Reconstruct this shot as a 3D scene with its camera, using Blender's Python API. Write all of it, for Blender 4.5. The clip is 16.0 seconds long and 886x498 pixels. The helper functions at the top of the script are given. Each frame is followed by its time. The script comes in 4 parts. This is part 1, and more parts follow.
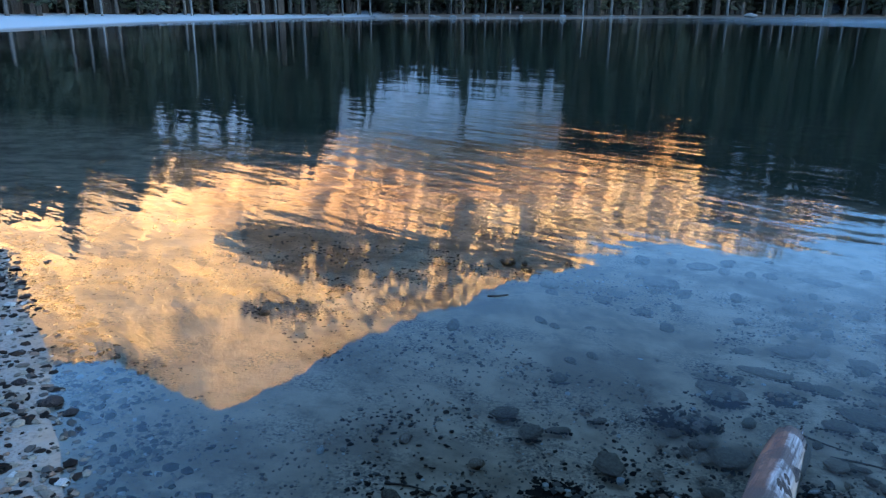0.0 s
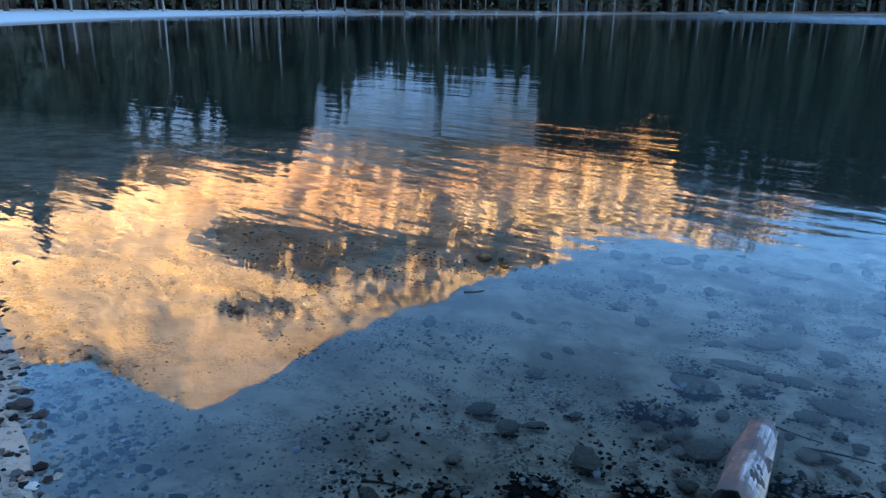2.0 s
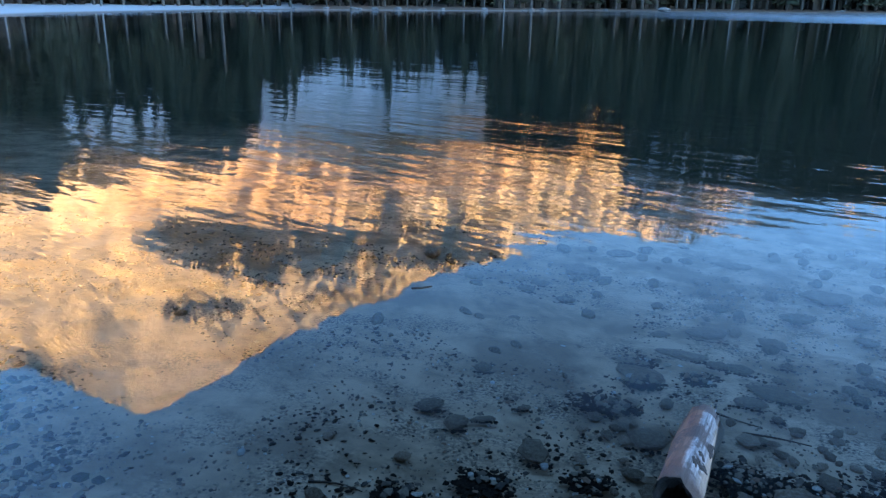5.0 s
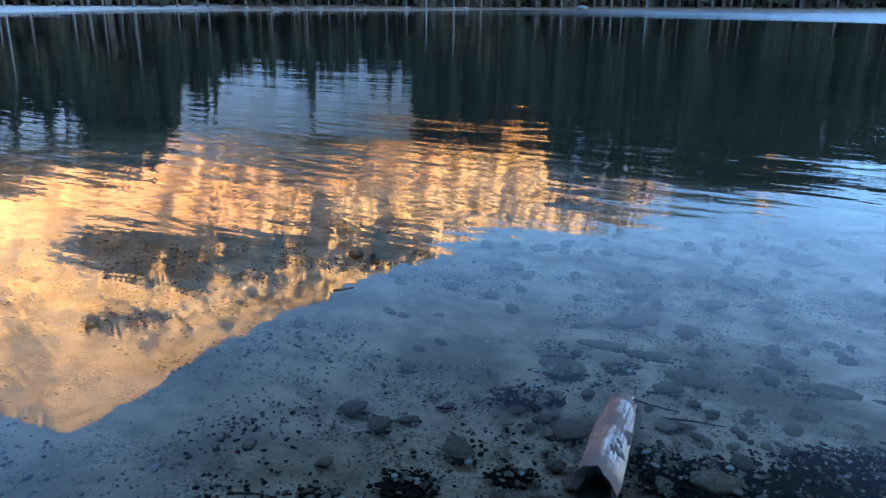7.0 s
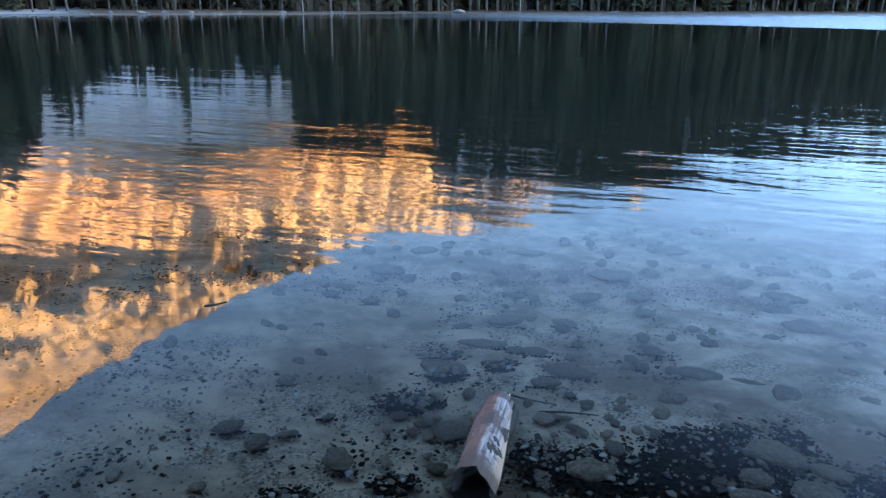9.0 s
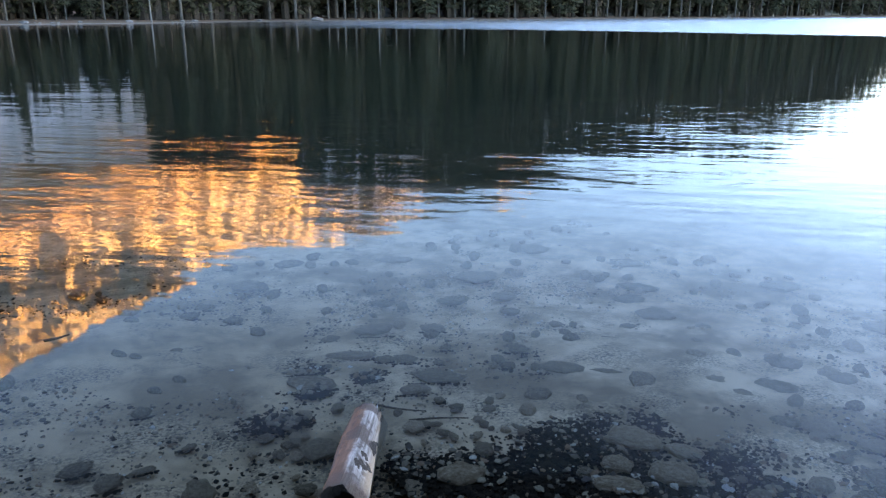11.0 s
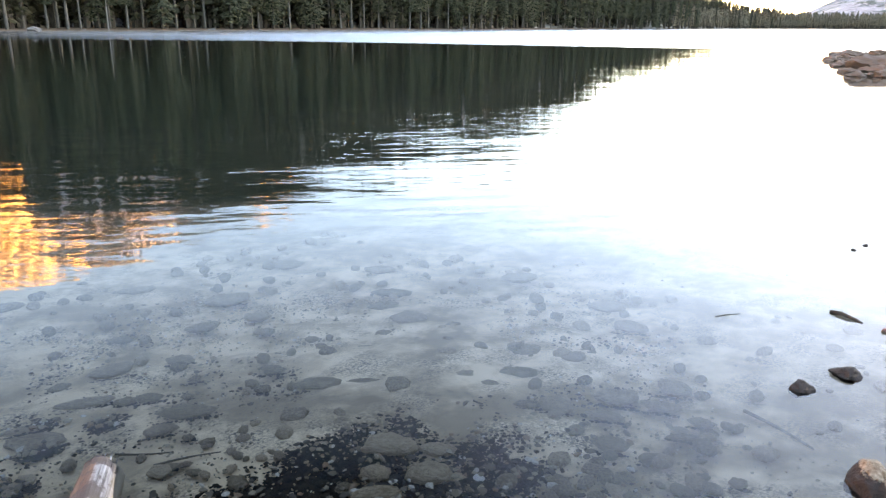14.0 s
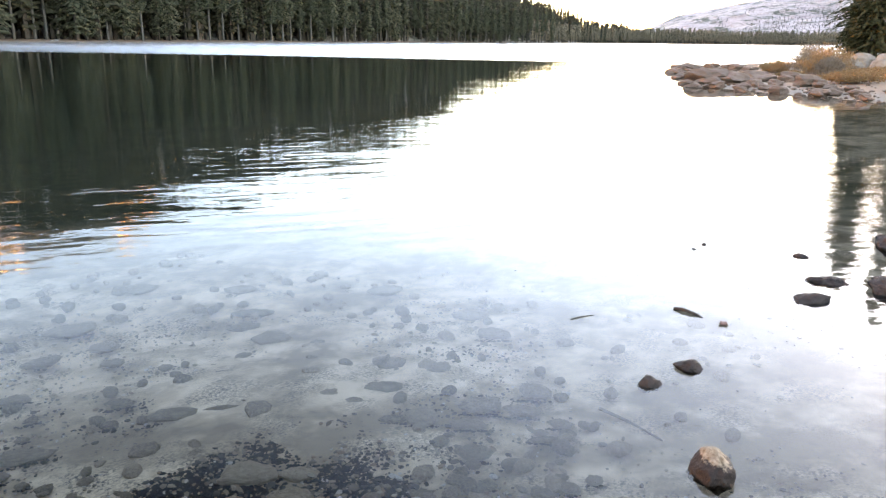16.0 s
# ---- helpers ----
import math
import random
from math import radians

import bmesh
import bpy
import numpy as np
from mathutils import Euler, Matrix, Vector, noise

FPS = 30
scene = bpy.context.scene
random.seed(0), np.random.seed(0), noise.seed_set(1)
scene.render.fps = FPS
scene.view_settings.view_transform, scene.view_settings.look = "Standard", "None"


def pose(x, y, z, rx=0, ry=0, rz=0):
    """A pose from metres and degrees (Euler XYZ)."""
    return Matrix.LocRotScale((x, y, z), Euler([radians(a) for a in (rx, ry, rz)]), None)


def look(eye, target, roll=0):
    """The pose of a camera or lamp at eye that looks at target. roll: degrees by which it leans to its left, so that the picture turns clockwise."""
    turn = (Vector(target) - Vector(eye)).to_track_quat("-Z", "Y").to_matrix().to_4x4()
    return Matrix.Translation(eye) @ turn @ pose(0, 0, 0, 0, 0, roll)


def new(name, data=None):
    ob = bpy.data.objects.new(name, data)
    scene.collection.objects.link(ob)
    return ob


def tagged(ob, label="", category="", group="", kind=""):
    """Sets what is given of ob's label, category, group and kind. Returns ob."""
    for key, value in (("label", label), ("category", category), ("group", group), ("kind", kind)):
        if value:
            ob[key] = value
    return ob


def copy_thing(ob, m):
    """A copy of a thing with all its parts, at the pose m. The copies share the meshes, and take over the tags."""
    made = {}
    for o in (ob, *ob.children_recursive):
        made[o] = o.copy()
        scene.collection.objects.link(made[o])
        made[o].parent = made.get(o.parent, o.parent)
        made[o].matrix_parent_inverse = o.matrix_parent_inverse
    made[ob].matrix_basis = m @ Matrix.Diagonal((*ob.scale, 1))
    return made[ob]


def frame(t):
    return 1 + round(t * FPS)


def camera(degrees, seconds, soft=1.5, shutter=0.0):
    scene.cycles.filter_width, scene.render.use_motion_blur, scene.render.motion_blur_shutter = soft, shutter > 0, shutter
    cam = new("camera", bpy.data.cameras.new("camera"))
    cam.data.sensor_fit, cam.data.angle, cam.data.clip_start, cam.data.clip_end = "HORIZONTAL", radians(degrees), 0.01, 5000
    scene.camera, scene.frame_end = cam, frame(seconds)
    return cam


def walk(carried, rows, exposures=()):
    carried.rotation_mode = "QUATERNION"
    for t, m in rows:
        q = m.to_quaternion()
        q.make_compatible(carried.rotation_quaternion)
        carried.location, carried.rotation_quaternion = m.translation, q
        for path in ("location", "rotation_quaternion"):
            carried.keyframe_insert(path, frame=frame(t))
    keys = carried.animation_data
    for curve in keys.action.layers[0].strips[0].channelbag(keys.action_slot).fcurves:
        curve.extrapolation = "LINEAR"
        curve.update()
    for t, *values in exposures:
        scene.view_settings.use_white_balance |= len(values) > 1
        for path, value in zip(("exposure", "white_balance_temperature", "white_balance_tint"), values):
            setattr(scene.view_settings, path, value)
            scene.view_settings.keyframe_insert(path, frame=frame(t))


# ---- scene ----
cam = camera(61.89, 16.0, 1.3)

# seconds, eye x y z, heading (clockwise from +y), pitch, roll
PATH = [
    (0.0, -0.182, -0.012, 1.599, 0.00, -18.11, 0.20),
    (0.5, -0.180, -0.007, 1.597, 0.54, -18.20, 0.20),
    (1.0, -0.176, -0.006, 1.597, 1.00, -18.28, 0.19),
    (1.5, -0.176, -0.005, 1.597, 1.49, -18.35, 0.27),
    (2.0, -0.174, -0.006, 1.596, 1.86, -18.37, 0.31),
    (2.5, -0.172, -0.004, 1.595, 2.27, -18.42, 0.33),
    (3.0, -0.169, -0.003, 1.595, 2.76, -18.49, 0.42),
    (3.5, -0.166, -0.004, 1.595, 3.32, -18.55, 0.45),
    (6.0, -0.122, 0.017, 1.580, 8.32, -18.61, 0.58),
    (6.5, -0.103, 0.018, 1.579, 9.77, -18.62, 0.42),
    (7.0, -0.088, 0.019, 1.579, 11.49, -18.62, 0.38),
    (7.5, -0.066, 0.023, 1.575, 13.62, -18.54, 0.49),
    (8.0, -0.048, 0.028, 1.574, 15.97, -18.49, 0.51),
    (8.5, -0.027, 0.023, 1.578, 18.28, -18.41, 0.47),
    (11.0, 0.069, 0.029, 1.582, 30.73, -17.74, 0.01),
    (11.5, 0.084, 0.023, 1.583, 34.23, -17.66, 0.11),
    (12.0, 0.108, 0.018, 1.586, 37.15, -17.65, 0.06),
    (12.5, 0.133, 0.007, 1.590, 40.42, -17.46, 0.03),
    (13.0, 0.149, 0.001, 1.592, 43.29, -17.27, 0.03),
    (13.5, 0.168, -0.004, 1.588, 46.66, -17.00, 0.23),
    (14.0, 0.188, -0.010, 1.589, 49.51, -16.88, 0.41),
    (14.5, 0.210, -0.021, 1.588, 52.50, -16.66, 0.46),
    (15.0, 0.226, -0.029, 1.591, 55.24, -16.50, 0.61),
    (15.5, 0.247, -0.041, 1.591, 57.68, -16.16, 0.73),
    (16.0, 0.266, -0.053, 1.590, 59.70, -15.85, 0.80),
]

def heading_pose(x, y, z, yaw, pitch, roll):
    a, p = radians(yaw), radians(pitch)
    way = Vector((math.sin(a) * math.cos(p), math.cos(a) * math.cos(p), math.sin(p)))
    eye = Vector((x, y, z))
    return look(eye, eye + way * 10, roll)


# the clip's camera brightens as it turns towards the sunset
EXPOSURES = [
    (0.0, 3.95, 5650, 10), (3.5, 3.99, 5650, 10), (6.0, 4.08, 5850, 12), (8.5, 4.2, 6700, 17), (11.0, 4.42, 8200, 24),
    (12.5, 4.74, 9900, 26), (14.5, 5.05, 12000, 29), (16.0, 5.1, 12700, 30),
]
walk(cam, [(r[0], heading_pose(*r[1:])) for r in PATH], EXPOSURES)

# ---- world and sun: just before sunset, the sun behind the peaks across the lake ----
SUN_AZ, SUN_EL = 110.0, 5.0
world = bpy.data.worlds.new("world")
scene.world = world
world.use_nodes = True
wn = world.node_tree.nodes
sky = wn.new("ShaderNodeTexSky")
sky.sky_type = "NISHITA"
sky.sun_disc = False
sky.sun_elevation = radians(SUN_EL)
sky.sun_rotation = radians(SUN_AZ)
sky.altitude = 2500
sky.air_density = 1.0
sky.dust_density = 3.5
sky.ozone_density = 2.5
wn["Background"].inputs["Strength"].default_value = 0.1
world.node_tree.links.new(sky.outputs["Color"], wn["Background"].inputs["Color"])

sun_data = bpy.data.lights.new("sun", "SUN")
sun_data.energy = 4.05
sun_data.angle = radians(0.5)
sun_data.color = (1.0, 0.57, 0.185)
sun = new("sun", sun_data)
sa, se = radians(SUN_AZ), radians(SUN_EL)
sun.matrix_world = look((math.sin(sa) * 400, math.cos(sa) * 400, 400 * math.tan(se)), (0, 0, 0))


# ---- materials ----
class Mat:
    """A small builder for node materials."""

    def __init__(self, name, roughness=0.8, metallic=0.0):
        self.m = bpy.data.materials.new(name)
        self.m.use_nodes = True
        self.t = self.m.node_tree
        self.n = self.t.nodes
        self.bsdf = self.n["Principled BSDF"]
        self.bsdf.inputs["Roughness"].default_value = roughness
        self.bsdf.inputs["Metallic"].default_value = metallic
        self.pos = self.n.new("ShaderNodeNewGeometry").outputs["Position"]

    def link(self, a, b):
        self.t.links.new(a, b)

    def set(self, socket, v):
        if isinstance(v, bpy.types.NodeSocket):
            self.link(v, socket)
        else:
            socket.default_value = v

    def coords(self, kind="Object"):
        return self.n.new("ShaderNodeTexCoord").outputs[kind]

    def scaled(self, vec, sx, sy, sz):
        k = self.n.new("ShaderNodeVectorMath")
        k.operation = "MULTIPLY"
        self.link(vec, k.inputs[0])
        k.inputs[1].default_value = (sx, sy, sz)
        return k.outputs[0]

    def noise(self, scale, detail=3, rough=0.55, vec=None, dist=0.0):
        k = self.n.new("ShaderNodeTexNoise")
        k.inputs["Scale"].default_value = scale
        k.inputs["Detail"].default_value = detail
        k.inputs["Roughness"].default_value = rough
        k.inputs["Distortion"].default_value = dist
        self.link(self.pos if vec is None else vec, k.inputs["Vector"])
        return k.outputs["Fac"]

    def voronoi(self, scale, vec=None, feature="F1", out="Distance"):
        k = self.n.new("ShaderNodeTexVoronoi")
        k.feature = feature
        k.inputs["Scale"].default_value = scale
        self.link(self.pos if vec is None else vec, k.inputs["Vector"])
        return k.outputs[out]

    def span(self, v, a, b, c=0.0, d=1.0, smooth=False):
        k = self.n.new("ShaderNodeMapRange")
        k.interpolation_type = "SMOOTHSTEP" if smooth else "LINEAR"
        for i, q in enumerate((v, a, b, c, d)):
            self.set(k.inputs[i], q)
        return k.outputs[0]

    def math(self, op, a, b=0.0):
        k = self.n.new("ShaderNodeMath")
        k.operation = op
        self.set(k.inputs[0], a)
        self.set(k.inputs[1], b)
        return k.outputs[0]

    def mix(self, f, a, b):
        k = self.n.new("ShaderNodeMix")
        k.data_type = "RGBA"
        self.set(k.inputs[0], f)
        for s, v in ((k.inputs[6], a), (k.inputs[7], b)):
            self.set(s, v if isinstance(v, bpy.types.NodeSocket) else (*v, 1.0))
        return k.outputs[2]

    def xyz(self, vec=None):
        k = self.n.new("ShaderNodeSeparateXYZ")
        self.link(self.pos if vec is None else vec, k.inputs[0])
        return k.outputs

    def random(self, island=False):
        if island:
            return self.n.new("ShaderNodeNewGeometry").outputs["Random Per Island"]
        return self.n.new("ShaderNodeObjectInfo").outputs["Random"]

    def bump(self, height, distance, strength=1.0):
        k = self.n.new("ShaderNodeBump")
        k.inputs["Distance"].default_value = distance
        self.set(k.inputs["Strength"], strength)
        self.link(height, k.inputs["Height"])
        self.link(k.outputs[0], self.bsdf.inputs["Normal"])
        return k.outputs[0]

    def colour(self, v):
        self.set(self.bsdf.inputs["Base Color"], v if isinstance(v, bpy.types.NodeSocket) else (*v, 1.0))
        return self

    def rough(self, v):
        self.set(self.bsdf.inputs["Roughness"], v)
        return self


def water_material():
    k = Mat("lake_water")
    k.n.remove(k.bsdf)
    out = k.n["Material Output"]
    x, y, z = k.xyz()
    far = k.n.new("ShaderNodeVectorMath")
    far.operation = "LENGTH"
    k.link(k.pos, far.inputs[0])
    dist = far.outputs["Value"]
    # calm in the shelter of the near shore, a breeze further out
    calm = k.span(dist, 3.6, 7.0, 0.035, 1.0, smooth=True)
    patch = k.math("MULTIPLY", k.span(k.noise(0.09, 2), 0.35, 0.65, 0.5, 1.0), k.span(dist, 8.0, 20.0, 1.0, 0.42))
    turn = k.n.new("ShaderNodeVectorRotate")
    turn.rotation_type = "Z_AXIS"
    turn.inputs["Angle"].default_value = radians(40)
    k.link(k.pos, turn.inputs["Vector"])
    crest = k.scaled(turn.outputs[0], 0.36, 1.2, 1.0)
    n1 = k.noise(3.0, 3.0, 0.5, crest)
    n2 = k.noise(0.45, 1.0, 0.5, crest)
    h = k.math("ADD", k.math("MULTIPLY", k.math("MULTIPLY", n1, 0.65), calm), k.math("MULTIPLY", k.math("MULTIPLY", n2, 1.95), k.span(dist, 2.5, 6.5, 0.4, 1.0)))
    h = k.math("MULTIPLY", h, patch)
    # the strip of ruffled water along the far shore
    edge = k.math("ADD", k.math("ADD", dist, k.math("MULTIPLY", k.math("DIVIDE", x, dist), 33.0)), k.span(k.noise(0.02, 2), 0.3, 0.7, -2.0, 2.0))
    strip = k.math("MULTIPLY", k.span(edge, 92.0, 93.5), k.span(x, 12.0, 55.0))
    inner = k.math("SUBTRACT", 1.0, k.math("MULTIPLY", k.span(y, 108.0, 112.0), k.span(x, 40.0, 20.0)))
    strip = k.math("MULTIPLY", strip, inner)
    chop = k.math("MULTIPLY", k.noise(2.5, 2.0), k.math("MULTIPLY", strip, 6.0))
    b = k.n.new("ShaderNodeBump")
    b.inputs["Distance"].default_value = 0.018
    b.inputs["Strength"].default_value = 1.0
    k.link(k.math("ADD", h, chop), b.inputs["Height"])
    fres = k.n.new("ShaderNodeFresnel")
    fres.inputs["IOR"].default_value = 1.34
    k.link(b.outputs[0], fres.inputs["Normal"])
    gl = k.n.new("ShaderNodeBsdfGlossy")
    gl.inputs["Color"].default_value = (1, 1, 1, 1)
    k.link(k.math("ADD", k.math("MULTIPLY", strip, 0.25), 0.0), gl.inputs["Roughness"])
    k.link(b.outputs[0], gl.inputs["Normal"])
    tr = k.n.new("ShaderNodeBsdfTransparent")
    tr.inputs["Color"].default_value = (0.88, 0.9, 0.88, 1)
    # skylight from a quarter turn off the sun is polarised and hardly mirrored at a steep angle
    quarter = k.math("DIVIDE", k.math("ADD", k.math("MULTIPLY", x, math.sin(radians(20))), k.math("MULTIPLY", y, math.cos(radians(20)))), dist)
    weak = k.span(quarter, 0.62, 0.93, 0.004, 0.044, smooth=True)
    mx = k.n.new("ShaderNodeMixShader")
    k.link(k.span(fres.outputs[0], weak, 1.0, 0.0, 1.06), mx.inputs[0])
    k.link(tr.outputs[0], mx.inputs[1])
    k.link(gl.outputs[0], mx.inputs[2])
    k.link(mx.outputs[0], out.inputs["Surface"])
    return k.m


def ground_material():
    k = Mat("sand_and_lake_bed", 0.85)
    x, y, z = k.xyz()
    fine = k.noise(60, 3, 0.7)
    mid = k.noise(7, 4, 0.6)
    big = k.noise(0.8, 3, 0.6)
    sand = k.mix(fine, (0.42, 0.4, 0.36), (0.6, 0.58, 0.53))
    damp = k.mix(mid, (0.19, 0.155, 0.122), (0.34, 0.285, 0.225))
    damp = k.mix(k.span(fine, 0.5, 0.75), damp, (0.09, 0.07, 0.055))
    bed = k.mix(mid, (0.36, 0.248, 0.155), (0.52, 0.372, 0.248))
    # the bed turns paler towards +x
    bed = k.mix(k.span(k.math("ADD", x, k.span(big, 0.3, 0.7, -0.5, 0.5)), 1.0, 3.2), bed, k.mix(mid, (0.55, 0.395, 0.265), (0.73, 0.55, 0.395)))
    bed = k.mix(k.math("MULTIPLY", k.span(k.noise(3.3, 4, 0.65), 0.45, 0.62), k.span(fine, 0.42, 0.6)), bed, (0.07, 0.06, 0.05))
    bed = k.mix(k.span(k.noise(1.5, 4, 0.65), 0.45, 0.61, 0.0, 0.85), bed, (0.19, 0.132, 0.084))
    bed = k.mix(k.span(k.noise(5.0, 5, 0.7, None, 0.4), 0.51, 0.62, 0.0, 0.35), bed, (0.11, 0.08, 0.053))
    # bed colour darkened with depth, in place of light the water absorbs
    deep_dim = k.mix(big, (0.02, 0.029, 0.018), (0.04, 0.05, 0.032))
    c = k.mix(k.span(z, -0.95, -0.48, smooth=True), deep_dim, bed)
    zz = k.math("ADD", z, k.span(mid, 0.3, 0.7, -0.02, 0.02))
    c = k.mix(k.span(zz, -0.02, 0.02), c, damp)
    soil = k.mix(k.noise(0.35, 4, 0.7), (0.09, 0.062, 0.042), (0.24, 0.16, 0.105))
    brown = k.mix(mid, (0.25, 0.158, 0.107), (0.35, 0.233, 0.166))
    sand = k.mix(k.math("MULTIPLY", k.span(x, -16.0, -8.0), k.span(y, 60.0, 80.0)), sand, soil)
    sand = k.mix(k.math("MULTIPLY", k.span(x, 12.0, 18.0), k.span(y, 60.0, 40.0)), sand, brown)
    c = k.mix(k.span(zz, 0.05, 0.13), c, sand)
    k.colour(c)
    k.bump(k.math("ADD", fine, k.math("MULTIPLY", mid, 2.0)), 0.006, 0.6)
    k.bsdf.inputs["Specular IOR Level"].default_value = 0.02
    return k.m


def granite(name, light, dark, scale=1.0, scrub=0.0, rough=0.85):
    """Granite at any size: scale 1 suits a boulder, 0.01 a mountain."""
    k = Mat(name, rough)
    a = k.noise(2.2 * scale, 6, 0.62)
    b = k.noise(9 * scale, 5, 0.65)
    streak = k.noise(1.0, 4, 0.6, k.scaled(k.pos, 6 * scale, 6 * scale, 0.9 * scale))
    c = k.mix(k.span(a, 0.3, 0.7), dark, light)
    c = k.mix(k.span(streak, 0.52, 0.7, 0.0, 0.6), c, tuple(v * 0.5 for v in dark))
    c = k.mix(k.span(b, 0.55, 0.72, 0.0, 0.7), c, tuple(min(1, v * 1.25) for v in light))
    if name == "hill_ground":
        # bare grey rock on the steep end of the hill
        x, y, z = k.xyz()
        bare = k.span(k.math("ADD", k.math("DIVIDE", x, y), k.span(a, 0.3, 0.7, -0.08, 0.08)), 0.66, 0.54)
        c = k.mix(bare, c, k.mix(k.span(b, 0.35, 0.65), (0.3, 0.285, 0.265), (0.56, 0.53, 0.5)))
    if scale < 0.1:
        crack = k.voronoi(2.4 * scale, k.scaled(k.pos, 1.0, 1.0, 0.4), "DISTANCE_TO_EDGE")
        c = k.mix(k.math("MULTIPLY", k.span(crack, 0.05, 0.0, 0.0, 0.75), k.span(a, 0.4, 0.6)), c, tuple(v * 0.35 for v in dark))
        fine = k.noise(30 * scale, 4, 0.7)
        c = k.mix(k.span(fine, 0.52, 0.68, 0.0, 0.55), c, tuple(v * 0.45 for v in dark))
    if scrub:
        s = k.math("MULTIPLY", k.span(k.noise(3.0 * scale, 5, 0.7, None, 0.6), 0.5, 0.57), k.span(b, 0.38, 0.5))
        c = k.mix(k.math("MULTIPLY", s, scrub), c, (0.05, 0.055, 0.03))
    k.colour(c)
    k.bump(k.math("ADD", k.math("MULTIPLY", a, 2.0), k.math("ADD", b, streak)), 0.06 / scale, 0.5)
    return k.m


def mountain_granite():
    """Pale smooth slabs above, streaked reddish cliffs below, the foot greyed to look like sky-lit shade."""
    k = Mat("mountain_granite", 0.9)
    x, y, z = k.xyz()
    big = k.noise(0.011, 4, 0.6)
    mid = k.noise(0.045, 5, 0.62)
    fine = k.noise(0.3, 4, 0.65)
    c = k.mix(k.span(big, 0.32, 0.68), (0.36, 0.292, 0.19), (0.52, 0.435, 0.295))
    c = k.mix(k.span(mid, 0.52, 0.72, 0.0, 0.55), c, (0.25, 0.195, 0.125))
    c = k.mix(k.span(fine, 0.52, 0.72, 0.0, 0.4), c, (0.19, 0.15, 0.1))
    # blocks parted by dark joints
    block = k.voronoi(0.04, k.scaled(k.pos, 1.0, 1.0, 0.75), "DISTANCE_TO_EDGE")
    joint = k.math("MULTIPLY", k.span(k.math("ADD", block, k.span(fine, 0.3, 0.7, -0.05, 0.05)), 0.11, 0.02, 0.0, 0.85), k.span(k.math("ADD", x, k.span(big, 0.3, 0.7, -60.0, 60.0)), -160.0, -90.0))
    c = k.mix(k.math("MULTIPLY", joint, k.span(z, 165.0, 195.0)), c, (0.075, 0.062, 0.04))
    # streaked cliffs
    cliff = k.math("MULTIPLY", k.span(k.math("ADD", z, k.span(mid, 0.3, 0.7, -25.0, 25.0)), 215.0, 180.0), k.span(k.math("ADD", x, k.span(big, 0.3, 0.7, -50.0, 50.0)), -190.0, -110.0))
    streak = k.noise(1.0, 4, 0.6, k.scaled(k.pos, 0.075, 0.075, 0.016))
    face = k.mix(k.span(streak, 0.36, 0.62), (0.14, 0.081, 0.042), (0.385, 0.255, 0.142))
    face = k.mix(k.span(fine, 0.5, 0.66, 0.0, 0.7), face, (0.13, 0.085, 0.05))
    c = k.mix(k.math("MULTIPLY", cliff, 0.85), c, face)
    # sky-lit shade of the lower cliffs, put into the colour by height
    foot = k.mix(k.span(mid, 0.38, 0.62), (0.27, 0.265, 0.25), (0.5, 0.485, 0.46))
    c = k.mix(k.span(k.math("ADD", z, k.span(mid, 0.3, 0.7, -25.0, 25.0)), 115.0, 85.0), c, foot)
    k.colour(c)
    k.bump(k.math("ADD", k.math("MULTIPLY", mid, 2.0), fine), 2.0, 0.3)
    return k.m


def foliage(name, a, b):
    k = Mat(name, 0.75)
    c = k.mix(k.random(True), a, b)
    c = k.mix(k.span(k.noise(0.05, 3), 0.35, 0.65, 0.0, 0.5), c, tuple(v * 0.6 for v in a))
    k.colour(c)
    k.bsdf.inputs["Specular IOR Level"].default_value = 0.1
    return k.m


def bark(name, a, b):
    k = Mat(name, 0.9)
    s = k.noise(1.0, 4, 0.65, k.scaled(k.pos, 9, 9, 1.3))
    k.colour(k.mix(k.span(s, 0.35, 0.65), a, b))
    k.bump(s, 0.03, 0.8)
    k.bsdf.inputs["Specular IOR Level"].default_value = 0.1
    return k.m


M_WATER = water_material()
M_GROUND = ground_material()
M_MOUNTAIN = mountain_granite()
M_HILL = granite("hill_ground", (0.3, 0.27, 0.23), (0.14, 0.13, 0.1), 0.03, 0.9)
M_SNOWY = granite("far_granite_and_snow", (0.52, 0.39, 0.345), (0.34, 0.245, 0.225), 0.006, 0.9)
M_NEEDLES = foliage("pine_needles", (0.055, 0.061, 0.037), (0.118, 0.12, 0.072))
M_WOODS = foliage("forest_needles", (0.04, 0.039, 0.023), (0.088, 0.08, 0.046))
# mountain trees: needle colour lightened to look sunlit
M_SUNNY_WOODS = foliage("sun_lightened_needles", (0.08, 0.066, 0.027), (0.175, 0.142, 0.063))
# lake-head trees: distance haze mixed into the needle colour
M_HAZED_WOODS = foliage("haze_paled_needles", (0.18, 0.148, 0.098), (0.26, 0.215, 0.145))
M_BARK = bark("pine_bark", (0.034, 0.027, 0.021), (0.085, 0.07, 0.054))
M_GREY_BARK = bark("grey_pine_bark", (0.06, 0.053, 0.045), (0.14, 0.127, 0.11))
M_PALE_BARK = bark("bleached_trunk", (0.13, 0.12, 0.105), (0.24, 0.225, 0.205))


# ---- building helpers ----
def mesh_of(name, verts, faces, material, smooth=False):
    me = bpy.data.meshes.new(name)
    me.from_pydata(verts, [], faces)
    me.materials.append(material)
    if smooth:
        me.polygons.foreach_set("use_smooth", [True] * len(me.polygons))
    me.update()
    return me


